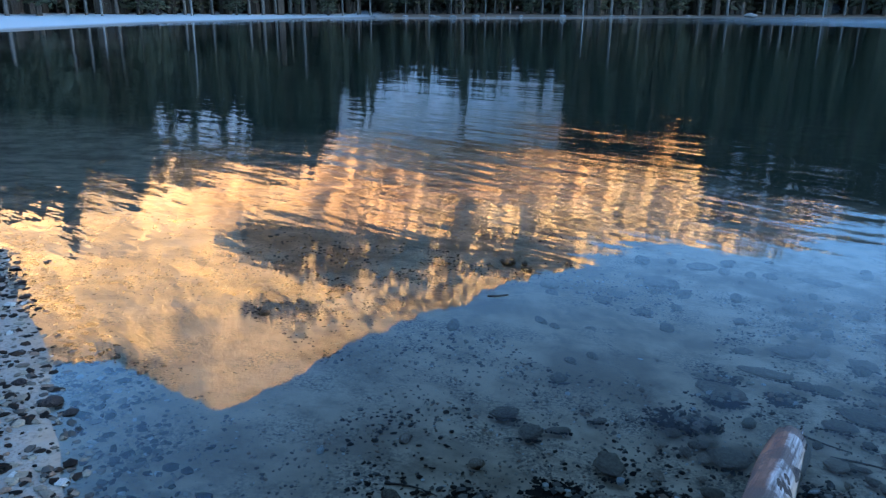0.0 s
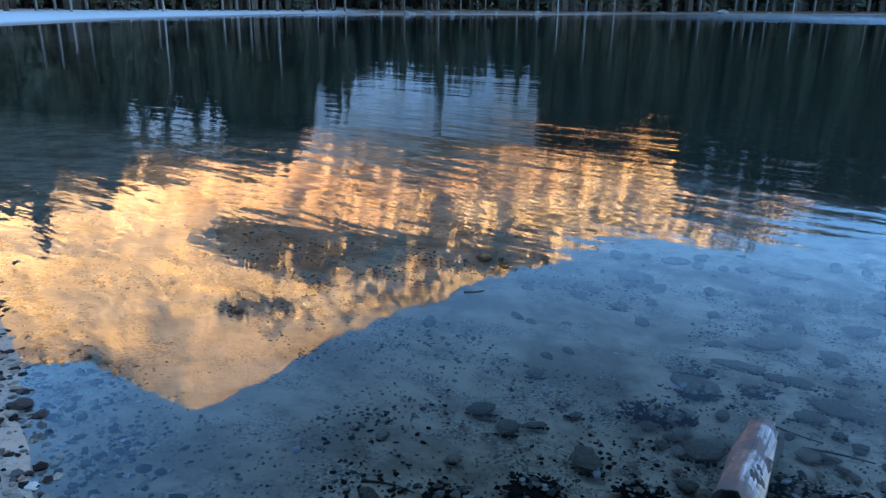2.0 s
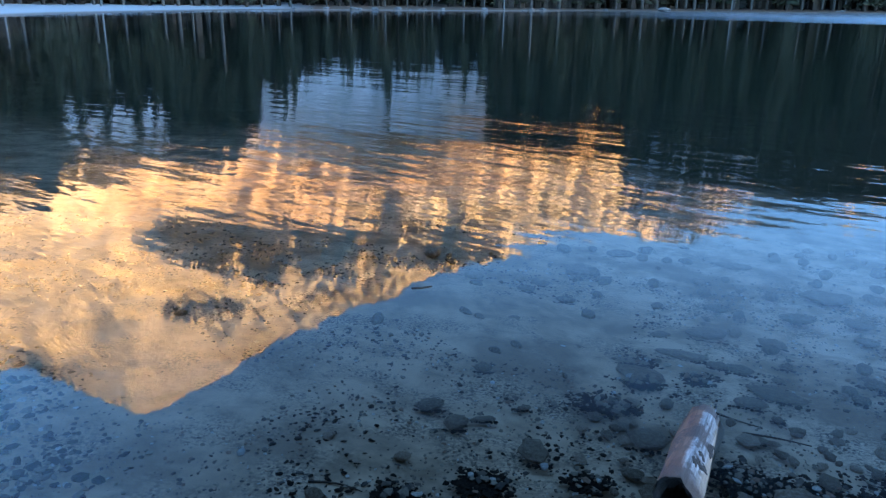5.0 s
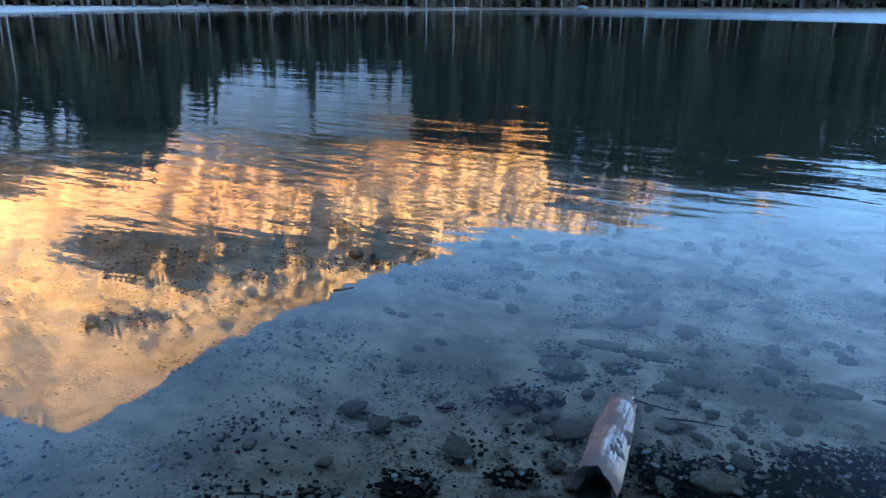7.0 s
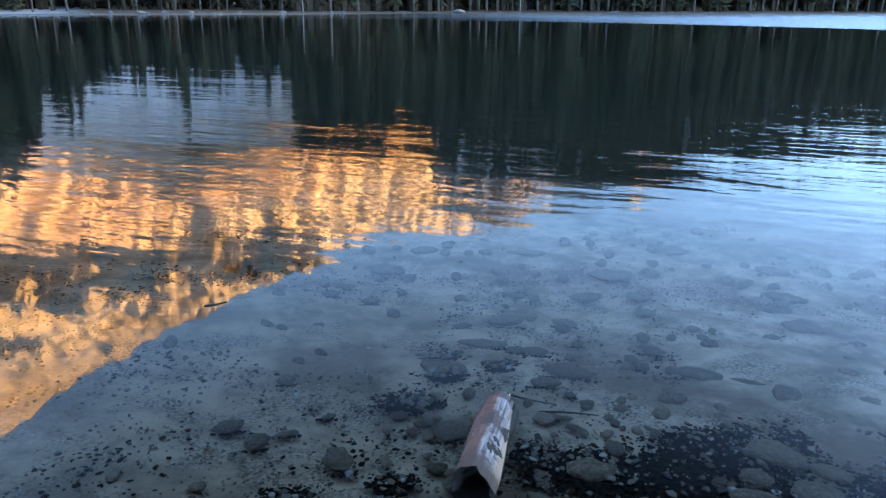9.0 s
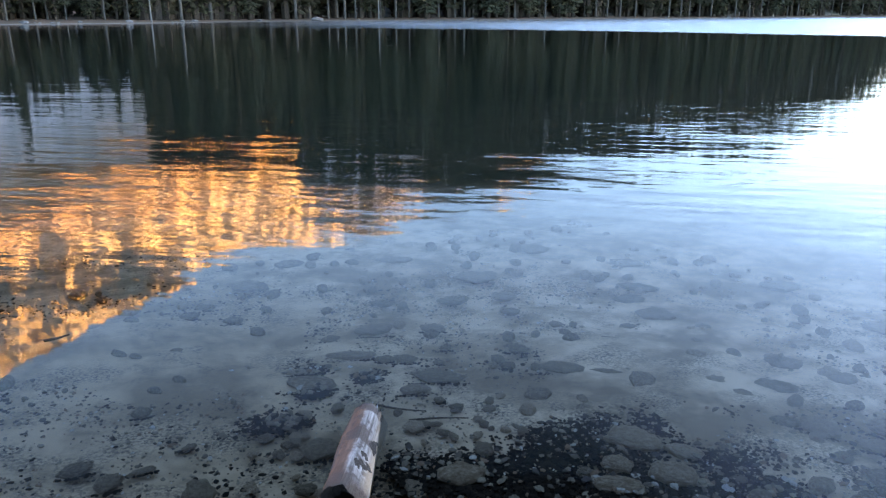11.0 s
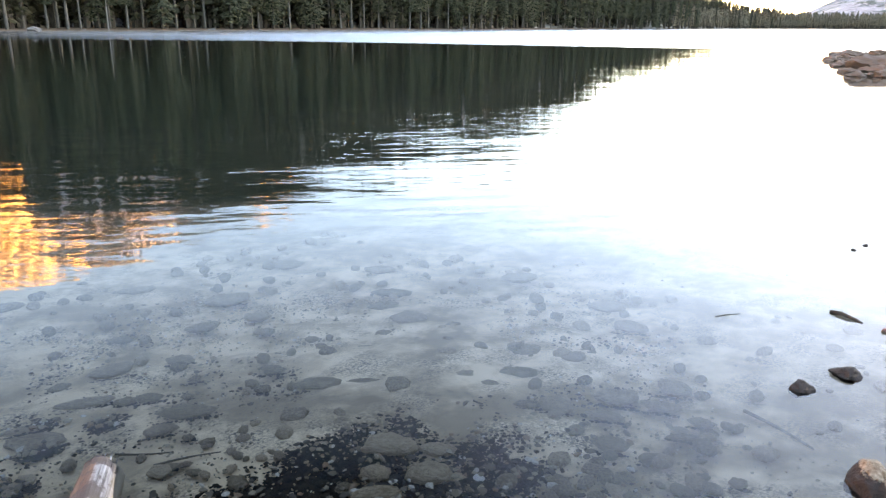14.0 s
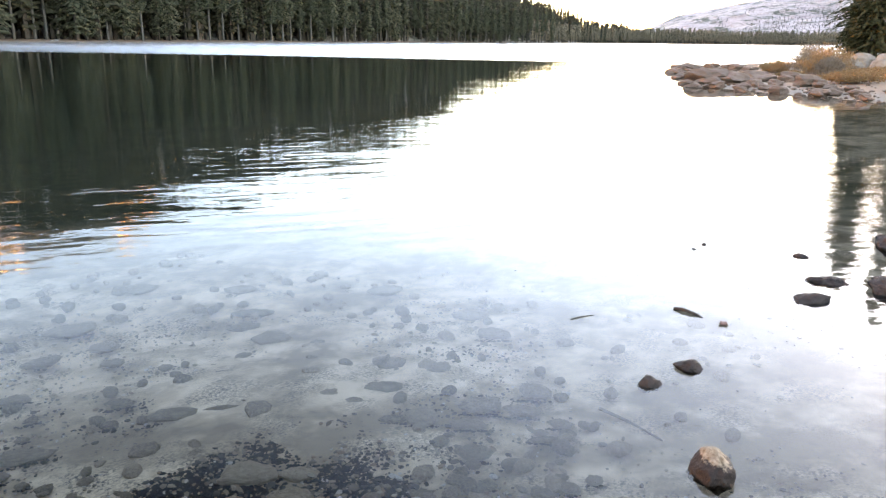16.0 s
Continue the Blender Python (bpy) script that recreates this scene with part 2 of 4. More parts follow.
def thing(name, label, category, m=None, group="", kind=""):
    ob = new(name)
    if m is not None:
        ob.matrix_world = m
    return tagged(ob, label, category, group, kind)


def part_mesh(name, me, parent, label=""):
    ob = new(name, me)
    ob.parent = parent
    if label:
        ob["label"] = label
    return ob


def curve_at(x, xs, ys):
    return float(np.interp(x, xs, ys))


# ---- plan of the lake: its shoreline, as metres from under the camera ----
LAKE = [(-3.2, 4.79), (-2.46, 3.68), (-2.05, 3.09), (-1.92, 2.82), (-1.64, 2.4), (-1.46, 2.13), (-0.9, 1.45), (-0.1, 1.0),
        (0.9, 0.6), (2, -0.5), (4, -1.8), (7, -6), (12, -9), (19, -8), (23.4, -4), (24.7, -0.1), (26.2, 1.3), (29.3, 5.8), (40, 9.2), (53.7, 12.4),
        (62, 11), (85, 6), (120, -10), (160, -60), (400, -120), (900, -120)]
SHORE_AZ = [-30, -20, -8, 0, 10, 20, 37, 52, 65, 71, 80, 90]
SHORE_D = [56, 82, 116, 120, 128, 150, 178, 255, 420, 700, 950, 1000]
TREE_GAP = [38, 26, 7, 9, 7, 6, 6, 6, 8, 10, 10, 10]


def polar(az, d):
    return d * math.sin(radians(az)), d * math.cos(radians(az))


LAKE += [polar(a, d) for a, d in zip(SHORE_AZ[::-1], SHORE_D[::-1])]
LAKE += [(-44, 44), (-50, 30), (-30, 17), (-8, 6.8)]


def lake_distance(px, py):
    """Metres from the shoreline: positive on the water."""
    px, py = np.asarray(px, float), np.asarray(py, float)
    best = np.full(px.shape, 1e9)
    inside = np.zeros(px.shape, bool)
    for (ax, ay), (bx, by) in zip(LAKE, LAKE[1:] + LAKE[:1]):
        dx, dy = bx - ax, by - ay
        t = np.clip(((px - ax) * dx + (py - ay) * dy) / (dx * dx + dy * dy), 0, 1)
        best = np.minimum(best, np.hypot(px - ax - t * dx, py - ay - t * dy))
        if dy != 0:
            cross = ((ay > py) != (by > py)) & (px < (py - ay) / dy * dx + ax)
            inside ^= cross
    return np.where(inside, best, -best)


def ground_height(px, py):
    d = lake_distance(px, py)
    bed = -(0.115 * np.minimum(d, 3.5) + 0.075 * np.clip(d - 3.5, 0, 60) + 0.02 * np.clip(d - 63.5, 0, 100))
    out = -d
    land = 0.035 * np.minimum(out, 12) + 0.02 * np.clip(out - 12, 0, 300)
    r = np.hypot(px, py)
    near = np.clip(1 - r / 12, 0, 1)
    land = land * (1 - near) + near * np.minimum(0.16 * out, 0.3)
    return np.where(d > 0, bed, land)


def build_ground():
    radii = np.concatenate([np.linspace(0.01, 7, 155), np.geomspace(7.1, 4500, 170)])
    az = np.linspace(0, 2 * math.pi, 721)[:-1]
    rr, aa = np.meshgrid(radii, az, indexing="ij")
    xs, ys = rr * np.sin(aa), rr * np.cos(aa)
    zs = ground_height(xs, ys)
    # small unevenness, finer near the feet
    u = np.sin(xs * 5.1 + np.sin(ys * 3.7) * 1.3) * np.sin(ys * 4.3 + np.sin(xs * 6.1)) * 0.012
    u += np.sin(xs * 1.3 + 0.7) * np.sin(ys * 1.7 + np.sin(xs * 0.9)) * 0.03
    zs = zs + u * np.clip(np.abs(lake_distance(xs, ys)) / 2, 0.15, 1) * np.clip(1.2 - rr / 60, 0.0, 1)
    verts = np.stack([xs, ys, zs], -1).reshape(-1, 3)
    n = len(az)
    i = np.arange(len(radii) - 1)[:, None] * n
    j = np.arange(n)[None, :]
    k = (j + 1) % n
    faces = np.stack([i + j, i + k, i + n + k, i + n + j], -1).reshape(-1, 4)
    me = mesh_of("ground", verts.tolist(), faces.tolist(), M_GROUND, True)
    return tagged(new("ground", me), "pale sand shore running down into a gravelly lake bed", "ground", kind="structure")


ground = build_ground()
w = 2600
water = new("water", mesh_of("water", [(-w, -w, 0), (w, -w, 0), (w, w, 0), (-w, w, 0)], [(0, 1, 2, 3)], M_WATER))
tagged(water, "clear calm lake water with faint ripples and mirror reflections", "lake", kind="structure")


# ---- mountains and hills ----
def fractal(x, y, z, octaves=5):
    return noise.fractal(Vector((x, y, z)), 0.9, 2.1, octaves)


def slope_grid(name, label, az0, az1, step, rows, base_of, ridge_of, el_of, material, power, rough, feature):
    """A mountainside seen from the lake: foot and ridge distances and the ridge's elevation, by heading."""
    azs = np.arange(az0, az1 + step / 2, step)
    verts, faces = [], []
    m = rows + 8
    for a in azs:
        b, r = base_of(a), ridge_of(a)
        top = math.tan(radians(el_of(a))) * r
        mean = sum(math.tan(radians(el_of(a + q))) * r for q in (-8, -6, -4, -2, 0, 2, 4, 6, 8)) / 9 if callable(power) else top
        jag = 0.008 * r * noise.noise(Vector((a * 2.6, 1.0, 4.0)))
        for q in range(m):
            s = q / (rows - 1)
            d = b + (r - b) * s
            if s <= 1:
                z = mean * power(s) + (top - mean) * s ** 5 + jag * s ** 20 if callable(power) else top * s ** power
                wgt = min(1, s * 3) * min(1.0, (1 - s) * 4 + 0.3)
            else:
                z = top * max(0, 1 - (s - 1) * 4)
                wgt = 0.15
            x, y = polar(a, d)
            f = fractal(x / feature, y / feature, z / feature)
            g = noise.ridged_multi_fractal(Vector((x / feature * 0.7, y / feature * 0.7, z / feature)), 0.9, 2.2, 4, 1.0, 2.0) - 1.0
            off = (f + 0.5 * g) * (rough(a) if callable(rough) else rough) * wgt
            x, y = polar(a + math.degrees(off * 0.4 / d), d - off)
            verts.append((x, y, max(z + off * 0.25, -3) - (3 if q == 0 else 0)))
    for i in range(len(azs) - 1):
        for q in range(m - 1):
            faces.append((i * m + q, i * m + m + q, i * m + m + q + 1, i * m + q + 1))
    ob = new(name, mesh_of(name, verts, faces, material, False))
    tagged(ob, label, "mountain", kind="structure")
    return verts


PEAK_AZ = [-60, -45, -38, -32, -26, -23, -19, -16.5, -12, -8.6, -3, 1, 5, 8.5, 14, 20, 25.5, 28, 33, 36, 38, 41, 46]
PEAK_EL = [16, 21, 23, 23.6, 24.4, 26.7, 29.1, 28.9, 27.4, 25.8, 23.4, 22.6, 21, 19.6, 18, 17, 16.6, 15.2, 14.0, 14.3, 12.6, 10, 5]


def peak_base(a):
    a = min(a, 30)
    return 400 / (0.77 * math.cos(radians(a)) - 0.6 * math.sin(radians(a)))


def peak_ridge(a):
    return peak_base(a) * 1.65


def peak_profile(s):
    """A lower cliff, a wooded ledge, and the long upper face."""
    return curve_at(s, [0, 0.1, 0.36, 0.52, 0.8, 1], [0, 0.1, 0.42, 0.52, 0.83, 1])


PEAK = slope_grid("mountain", "granite mountain glowing golden in the last sunlight", -60, 46, 0.25, 110, peak_base, peak_ridge,
           lambda a: curve_at(a, PEAK_AZ, PEAK_EL) + 0.3 * noise.noise(Vector((a * 0.7, 5.0, 1.0))), M_MOUNTAIN, peak_profile,
           lambda a: curve_at(a, [-30, -14, -4, 20], [6, 9, 24, 26]), 46)

HILL_AZ = [8, 13, 17, 18.8, 19.8, 22, 25.5, 28, 31, 36.3, 38.5, 41, 44, 47, 51.5, 55, 57.5, 59, 61.5, 64, 66, 68.4, 70.9, 74, 80]
HILL_EL = [1, 2, 3.5, 7, 14.5, 15.8, 15.9, 14.7, 13.8, 12.3, 11.5, 10.1, 10.0, 8.9, 8.7, 7.9, 6.5, 5.3, 3.7, 2.9, 2.1, 1.4, 0.4, 0.2, 0.1]


def hill_base(a):
    return curve_at(a, SHORE_AZ, SHORE_D) + curve_at(a, SHORE_AZ, TREE_GAP) + 12


def hill_ridge(a):
    return hill_base(a) + curve_at(a, [10, 19, 40, 60, 70, 80], [240, 440, 520, 520, 400, 300])


def hill_height(a, d):
    b, r = hill_base(a), hill_ridge(a)
    s = min(1, max(0, (d - b) / (r - b)))
    return math.tan(radians(curve_at(a, HILL_AZ, HILL_EL))) * r * s ** 1.1


slope_grid("hillside", "steep shaded hillside of rock and forest soil", 8, 80, 0.3, 60, hill_base, hill_ridge,
           lambda a: curve_at(a, HILL_AZ, HILL_EL), M_HILL, 1.1, 9, 60)

# from heading 88 on, unseen ridge height is added to block the sun
FAR_AZ = [67, 71, 74.5, 76.3, 78, 80, 82, 84, 86.5, 88, 89.5, 92, 95, 97.5, 100, 118, 126, 134]
FAR_EL = [0.3, 0.5, 1.0, 1.9, 2.2, 2.6, 3.0, 3.1, 3.4, 5.5, 7.6, 8.3, 8.3, 7.8, 7.7, 7.7, 5, 2]
FAR = slope_grid("far_mountain", "distant pale granite mountain dusted with snow", 67, 134, 0.25, 50, lambda a: 1500, lambda a: 2500,
           lambda a: curve_at(a, FAR_AZ, FAR_EL), M_SNOWY, 1.2, 45, 260)


# unseen slope, added behind the camera to hold back low skylight
slope_grid("near_hill", "unseen hillside added behind the near shore to cut the sky light", 135, 322, 1.0, 14, lambda a: 16, lambda a: 110,
           lambda a: curve_at(a, [135, 150, 300, 322], [3, 10, 10, 5]), M_HILL, 1.1, 3, 25)


# ---- trees ----
def conifer(rng, h, bare, radius, whorls, blades, sides, trunk_r, clumps=2, tuft=0.1):
    """Vertices and faces of a conifer's trunk and of its crown of drooping boughs."""
    tv, tf = [], []
    levels = 4
    bend = (rng.uniform(-0.02, 0.02) * h, rng.uniform(-0.02, 0.02) * h)
    for q in range(levels + 1):
        s = q / levels
        rad = trunk_r * (1 - s) ** 0.8 + 0.02
        for e in range(sides):
            a = 2 * math.pi * e / sides
            tv.append((bend[0] * s * s + rad * math.cos(a), bend[1] * s * s + rad * math.sin(a), h * s - (0.4 if q == 0 else 0)))
    for q in range(levels):
        for e in range(sides):
            f = (e + 1) % sides
            tf.append((q * sides + e, q * sides + f, q * sides + sides + f, q * sides + sides + e))
    cv, cf = [], []
    for q in range(whorls):
        s = (q + rng.random() * 0.8) / whorls
        z = h * (bare + (1 - bare) * s)
        reach = radius * (1 - s) ** 0.75 * (0.55 + 0.45 * min(1, s * 5)) + 0.015 * h * 0.5
        sz = z / h
        cx, cy = bend[0] * sz * sz, bend[1] * sz * sz
        for e in range(blades):
            a = rng.uniform(0, 2 * math.pi)
            ln = reach * rng.uniform(0.5, 1.15)
            droop = ln * rng.uniform(0.05, 0.5)
            ca, sn = math.cos(a), math.sin(a)
            for v in range(clumps):
                # tufts of needles along the bough
                u = (v + rng.uniform(0.3, 1.0)) / clumps
                k = tuft * (1.15 - 0.5 * u) * rng.uniform(0.6, 1.3)
                px, py, pz = cx + ca * ln * u, cy + sn * ln * u, z - droop * u * u
                b = a + rng.uniform(-1.1, 1.1)
                cb, sb = math.cos(b), math.sin(b)
                w_, t_ = k * rng.uniform(0.3, 0.55), rng.uniform(-0.45, 0.45) * k
                n0 = len(cv)
                cv.append((px - cb * k * 0.5, py - sb * k * 0.5, pz + 0.3 * k))
                cv.append((px - sb * w_, py + cb * w_, pz + t_))
                cv.append((px + cb * k * 0.8, py + sb * k * 0.8, pz - 0.35 * k))
                cv.append((px + sb * w_, py - cb * w_, pz - t_ - 0.2 * k))
                cf.append((n0, n0 + 1, n0 + 2, n0 + 3))
    return tv, tf, cv, cf


TREE_LABEL = "dark green lodgepole pine with a bare straight trunk"


def pine_kind(seed, h, bare, radius, trunk_r, bark_mat, label):
    rng = random.Random(seed)
    tv, tf, cv, cf = conifer(rng, h, bare, radius, 48, 8, 7, trunk_r, 6, 0.5)
    ob = thing("pine_tree", label, "tree", pose(0, 0, -500), "pines along the far shore")
    part_mesh("trunk", mesh_of("trunk", tv, tf, bark_mat, True), ob)
    part_mesh("crown", mesh_of("crown", cv, cf, M_NEEDLES), ob)
    return ob


def tree_height(a):
    """How tall the shore trees stand, by heading."""
    return curve_at(a, [-32, -23, -21, -15.5, -14, -9, -8, -3, 2, 10, 12, 20, 40, 60], [23, 24, 14.5, 15.5, 24, 24, 16, 12, 12.5, 14, 25, 27, 24, 22])


def treeline(a):
    return curve_at(a, SHORE_AZ, SHORE_D) + curve_at(a, SHORE_AZ, TREE_GAP)


def build_shore_trees():
    kinds = [pine_kind(s, 20, b, r, t, m, lab) for s, b, r, t, m, lab in (
        (1, 0.22, 2.5, 0.24, M_GREY_BARK, TREE_LABEL), (2, 0.34, 2.1, 0.2, M_GREY_BARK, TREE_LABEL),
        (3, 0.06, 3.0, 0.24, M_BARK, "broad dark green pine with boughs low on the trunk"),
        (4, 0.24, 2.0, 0.16, M_PALE_BARK, "slim pine with a pale bleached trunk"))]
    rng = random.Random(11)
    a, used = -33.0, set()
    while a < 68:
        d = treeline(a) + rng.uniform(0, 9)
        x, y = polar(a, d)
        s = tree_height(a) / 20 * rng.uniform(0.75, 1.15) * (1.45 if tree_height(a) < 18 and rng.random() < 0.2 else 1)
        k = rng.choices(range(4), (4, 4, 3, 0.35))[0]
        z = float(ground_height(np.array([x]), np.array([y]))[0])
        m = pose(x, y, z - 0.1, 0, 0, rng.uniform(0, 360))
        if k in used:
            ob = copy_thing(kinds[k], m)
        else:
            ob = kinds[k]
            ob.matrix_world = m
            used.add(k)
        ob.scale = (s, s, s)
        a += math.degrees(rng.uniform(1.4, 3.4) * (1 + d / 900) / d)


build_shore_trees()


def build_woods():
    """The woods behind the shore trees and up the hillside, past counting."""
    rng = random.Random(5)
    kinds = [conifer(rng, 1.0, rng.uniform(0.05, 0.2), rng.uniform(0.12, 0.18), 17, 6, 4, 0.011, 2, 0.068) for _ in range(7)]
    kinds = [[np.array(k[0]), np.array(k[1]), np.array(k[2]), np.array(k[3])] for k in kinds]
    tv, tf, cv, cf, nt, nc = [], [], [], [], 0, 0

    def plant(x, y, z, h):
        nonlocal nt, nc
        k = kinds[rng.randrange(len(kinds))]
        r = rng.uniform(0, 6.28)
        rot = np.array([[math.cos(r), math.sin(r), 0], [-math.sin(r), math.cos(r), 0], [0, 0, 1]]) * h
        for src, fs, vs, ff, n in ((k[0], k[1], tv, tf, nt), (k[2], k[3], cv, cf, nc)):
            vs.append(src @ rot + (x, y, z))
            ff.append(fs + n)
        nt += len(k[0])
        nc += len(k[2])

    for _ in range(1700):
        a = rng.uniform(-34, 66)
        d = treeline(a) + rng.uniform(6, 60)
        h = tree_height(a) * rng.uniform(0.7, 1.05)
        x, y = polar(a, d)
        plant(x, y, max(0.3, hill_height(a, d) if a > 8 else 0.5), h)
    for _ in range(420):
        a = rng.uniform(9.5, 21)
        d = treeline(a) + rng.uniform(4, 40)
        x, y = polar(a, d)
        plant(x, y, 0.5, rng.uniform(18, 26))
    for _ in range(3700):
        a = rng.uniform(14, 73)
        b, r = hill_base(a), hill_ridge(a)
        u = rng.random() ** 0.8
        if 18 < a < 30 and u > 0.4 and rng.random() < 0.7:
            continue
        d = b + (r - b) * u
        x, y = polar(a, d)
        plant(x, y, hill_height(a, d) - 1, rng.uniform(11, 21))
    far_side = len(cv)
    for _ in range(2600):
        a = rng.uniform(66, 93)
        d = curve_at(a, SHORE_AZ, SHORE_D) + 15 + rng.uniform(0, 160)
        x, y = polar(a, d)
        plant(x, y, 0.5 + 0.02 * (d - 400) * rng.random() * 0.3, rng.uniform(8, 15))
    far_tail = len(cv)
    # thin woods on the foot of the far mountain
    steps = 0
    while steps < 1500:
        x, y, z = FAR[rng.randrange(len(FAR))]
        a, e = math.degrees(math.atan2(x, y)), math.degrees(math.atan2(z, math.hypot(x, y)))
        if 76 < a < 94 and 0.3 < e < 0.9 + 0.22 * (a - 78) + 1.2 * noise.noise(Vector((a * 0.6, e * 2.0, 8.0))):
            plant(x, y, z - 1, rng.uniform(4, 7))
            steps += 1
    # the ledges and gullies of the mountain
    peak_side = len(cv)
    steps = 0
    while steps < 4200:
        x, y, z = PEAK[rng.randrange(len(PEAK))]
        a, e = math.degrees(math.atan2(x, y)), math.degrees(math.atan2(z, math.hypot(x, y)))
        clump = noise.noise(Vector((a * 0.22, e * 0.45, 3.0)))
        ledge = 15.5 + 0.09 * (a + 17) < e < curve_at(a, [-17, -13, -9, 5, 10, 13], [15.8, 18.2, 20, 19.7, 18.7, 17.6]) and -17 < a < 13 and clump > -0.4
        ledge = ledge or (((a + 13.4) / 3.3) ** 2 + ((e - 21.9) / 0.8) ** 2 < 1 + 2.5 * noise.noise(Vector((a * 1.1, e * 1.6, 6.0))) and rng.random() < 0.4)
        gully = 11 < e < 24 and -7 < a < 26 and clump > (0.05 if e > 18 else 0.12)
        ridge = (-14 < a < 30 or -33 < a < -24) and e > curve_at(a, PEAK_AZ, PEAK_EL) - 1.2
        if ledge and a > -17:
            plant(x + rng.uniform(-4, 4), y + rng.uniform(-4, 4), z - 2, rng.uniform(9, 17))
        foot = 8.3 - 0.02 * a < e < (12.1 if a < 0 else 11.2) + 1.4 * clump and (-33 < a < -11 or 11 < a < 20) and clump > -0.9
        if (foot or ledge or (gully and rng.random() < 0.3) or (ridge and rng.random() < (0.5 if a < -20 and clump > -0.2 else 0.03))):
            plant(x, y, z - 1.5, rng.uniform(3.5, 8) if ridge or e > 20.5 else rng.uniform(8, 16))
            steps += 1
    # the trees at the head of the lake, coloured paler for haze, are a wood of their own
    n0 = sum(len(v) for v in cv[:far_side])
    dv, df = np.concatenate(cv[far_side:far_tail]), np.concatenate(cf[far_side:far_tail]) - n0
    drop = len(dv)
    head = thing("lake_head_woods", "olive-brown conifer woods at the lake's far end, paled for haze", "forest", kind="stuff")
    part_mesh("crowns", mesh_of("crowns", dv.tolist(), df.tolist(), M_HAZED_WOODS), head)
    n1 = sum(len(v) for v in cv[:peak_side])
    pv, pf = np.concatenate(cv[peak_side:]), np.concatenate(cf[peak_side:]) - n1
    high = thing("mountain_woods", "olive conifers on the mountain ledges, needle colour lightened to look sunlit", "forest", kind="stuff")
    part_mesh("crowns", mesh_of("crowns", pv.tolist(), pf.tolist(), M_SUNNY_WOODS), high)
    cfs = np.concatenate(cf[:far_side] + [f - drop for f in cf[far_tail:peak_side]])
    cvs = np.concatenate(cv[:far_side] + cv[far_tail:peak_side])
    ob = thing("far_woods", "dense dark conifer woods on the far shore and hill", "forest", kind="stuff")
    part_mesh("trunks", mesh_of("trunks", np.concatenate(tv).tolist(), np.concatenate(tf).tolist(), M_BARK), ob)
    part_mesh("crowns", mesh_of("crowns", cvs.tolist(), cfs.tolist(), M_WOODS), ob)


build_woods()


# ---- stones, driftwood and litter by the near shore ----
def cells_granite(name, tones, rough=0.8, gloss=0.25):
    """Speckled stone whose tone differs from stone to stone."""
    k = Mat(name, rough)
    obj = k.coords()
    speck = k.noise(55, 4, 0.75, obj)
    patch = k.noise(7, 4, 0.6, obj)
    c = k.mix(k.random(), tones[0], tones[1])
    c = k.mix(k.span(patch, 0.4, 0.68), c, tones[2])
    c = k.mix(k.span(speck, 0.56, 0.7, 0.0, 0.75), c, tuple(v * 0.35 for v in tones[0]))
    c = k.mix(k.span(speck, 0.42, 0.3, 0.0, 0.5), c, tuple(min(1, v * 1.6) for v in tones[1]))
    k.colour(c)
    k.bump(k.math("ADD", speck, k.math("MULTIPLY", patch, 3.0)), 0.01, 0.8)
    k.bsdf.inputs["Specular IOR Level"].default_value = gloss
    return k.m


M_SLAB = cells_granite("sand_dusted_slab", ((0.14, 0.098, 0.066), (0.24, 0.172, 0.12), (0.31, 0.228, 0.16)), gloss=0.02)
M_BED_STONE = cells_granite("algae_dulled_stone", ((0.085, 0.062, 0.042), (0.18, 0.134, 0.092), (0.26, 0.195, 0.13)), gloss=0.02)
M_TAN_STONE = cells_granite("tan_granite_stone", ((0.2, 0.132, 0.082), (0.3, 0.21, 0.138), (0.4, 0.3, 0.21)), gloss=0.02)
M_PALE_STONE = cells_granite("pale_quartz_stone", ((0.5, 0.47, 0.42), (0.62, 0.6, 0.55), (0.4, 0.37, 0.32)), gloss=0.02)
M_DARK_STONE = cells_granite("wet_dark_stone", ((0.03, 0.022, 0.02), (0.06, 0.045, 0.038), (0.07, 0.052, 0.042)), 0.75, gloss=0.1)
M_SHORE_STONE = cells_granite("warm_shore_granite", ((0.13, 0.076, 0.05), (0.22, 0.138, 0.096), (0.165, 0.1, 0.068)))
M_WARM_BOULDER = cells_granite("warm_pale_boulder", ((0.3, 0.215, 0.155), (0.4, 0.3, 0.225), (0.24, 0.165, 0.115)))
M_BOULDER = cells_granite("pale_granite_boulder", ((0.2, 0.185, 0.165), (0.28, 0.265, 0.245), (0.15, 0.135, 0.115)))


def gravel_material():
    k = Mat("mixed_gravel", 0.75)
    r = k.random(True)
    ramp = k.n.new("ShaderNodeValToRGB")
    ramp.color_ramp.interpolation = "CONSTANT"
    e = ramp.color_ramp.elements
    e[0].color = (0.06, 0.05, 0.04, 1)
    for p, c in ((0.22, (0.16, 0.12, 0.085)), (0.4, (0.27, 0.205, 0.14)), (0.62, (0.4, 0.31, 0.21)), (0.8, (0.3, 0.17, 0.1)), (0.92, (0.65, 0.58, 0.48))):
        e.new(p).color = (*c, 1)
    e[-1].position = 1.0
    e[-1].color = (0.6, 0.56, 0.48, 1)
    k.link(r, ramp.inputs[0])
    k.colour(k.mix(k.noise(140, 3, 0.7), ramp.outputs[0], (0.07, 0.06, 0.05)))
    k.bsdf.inputs["Specular IOR Level"].default_value = 0.02
    return k.m


M_GRAVEL = gravel_material()


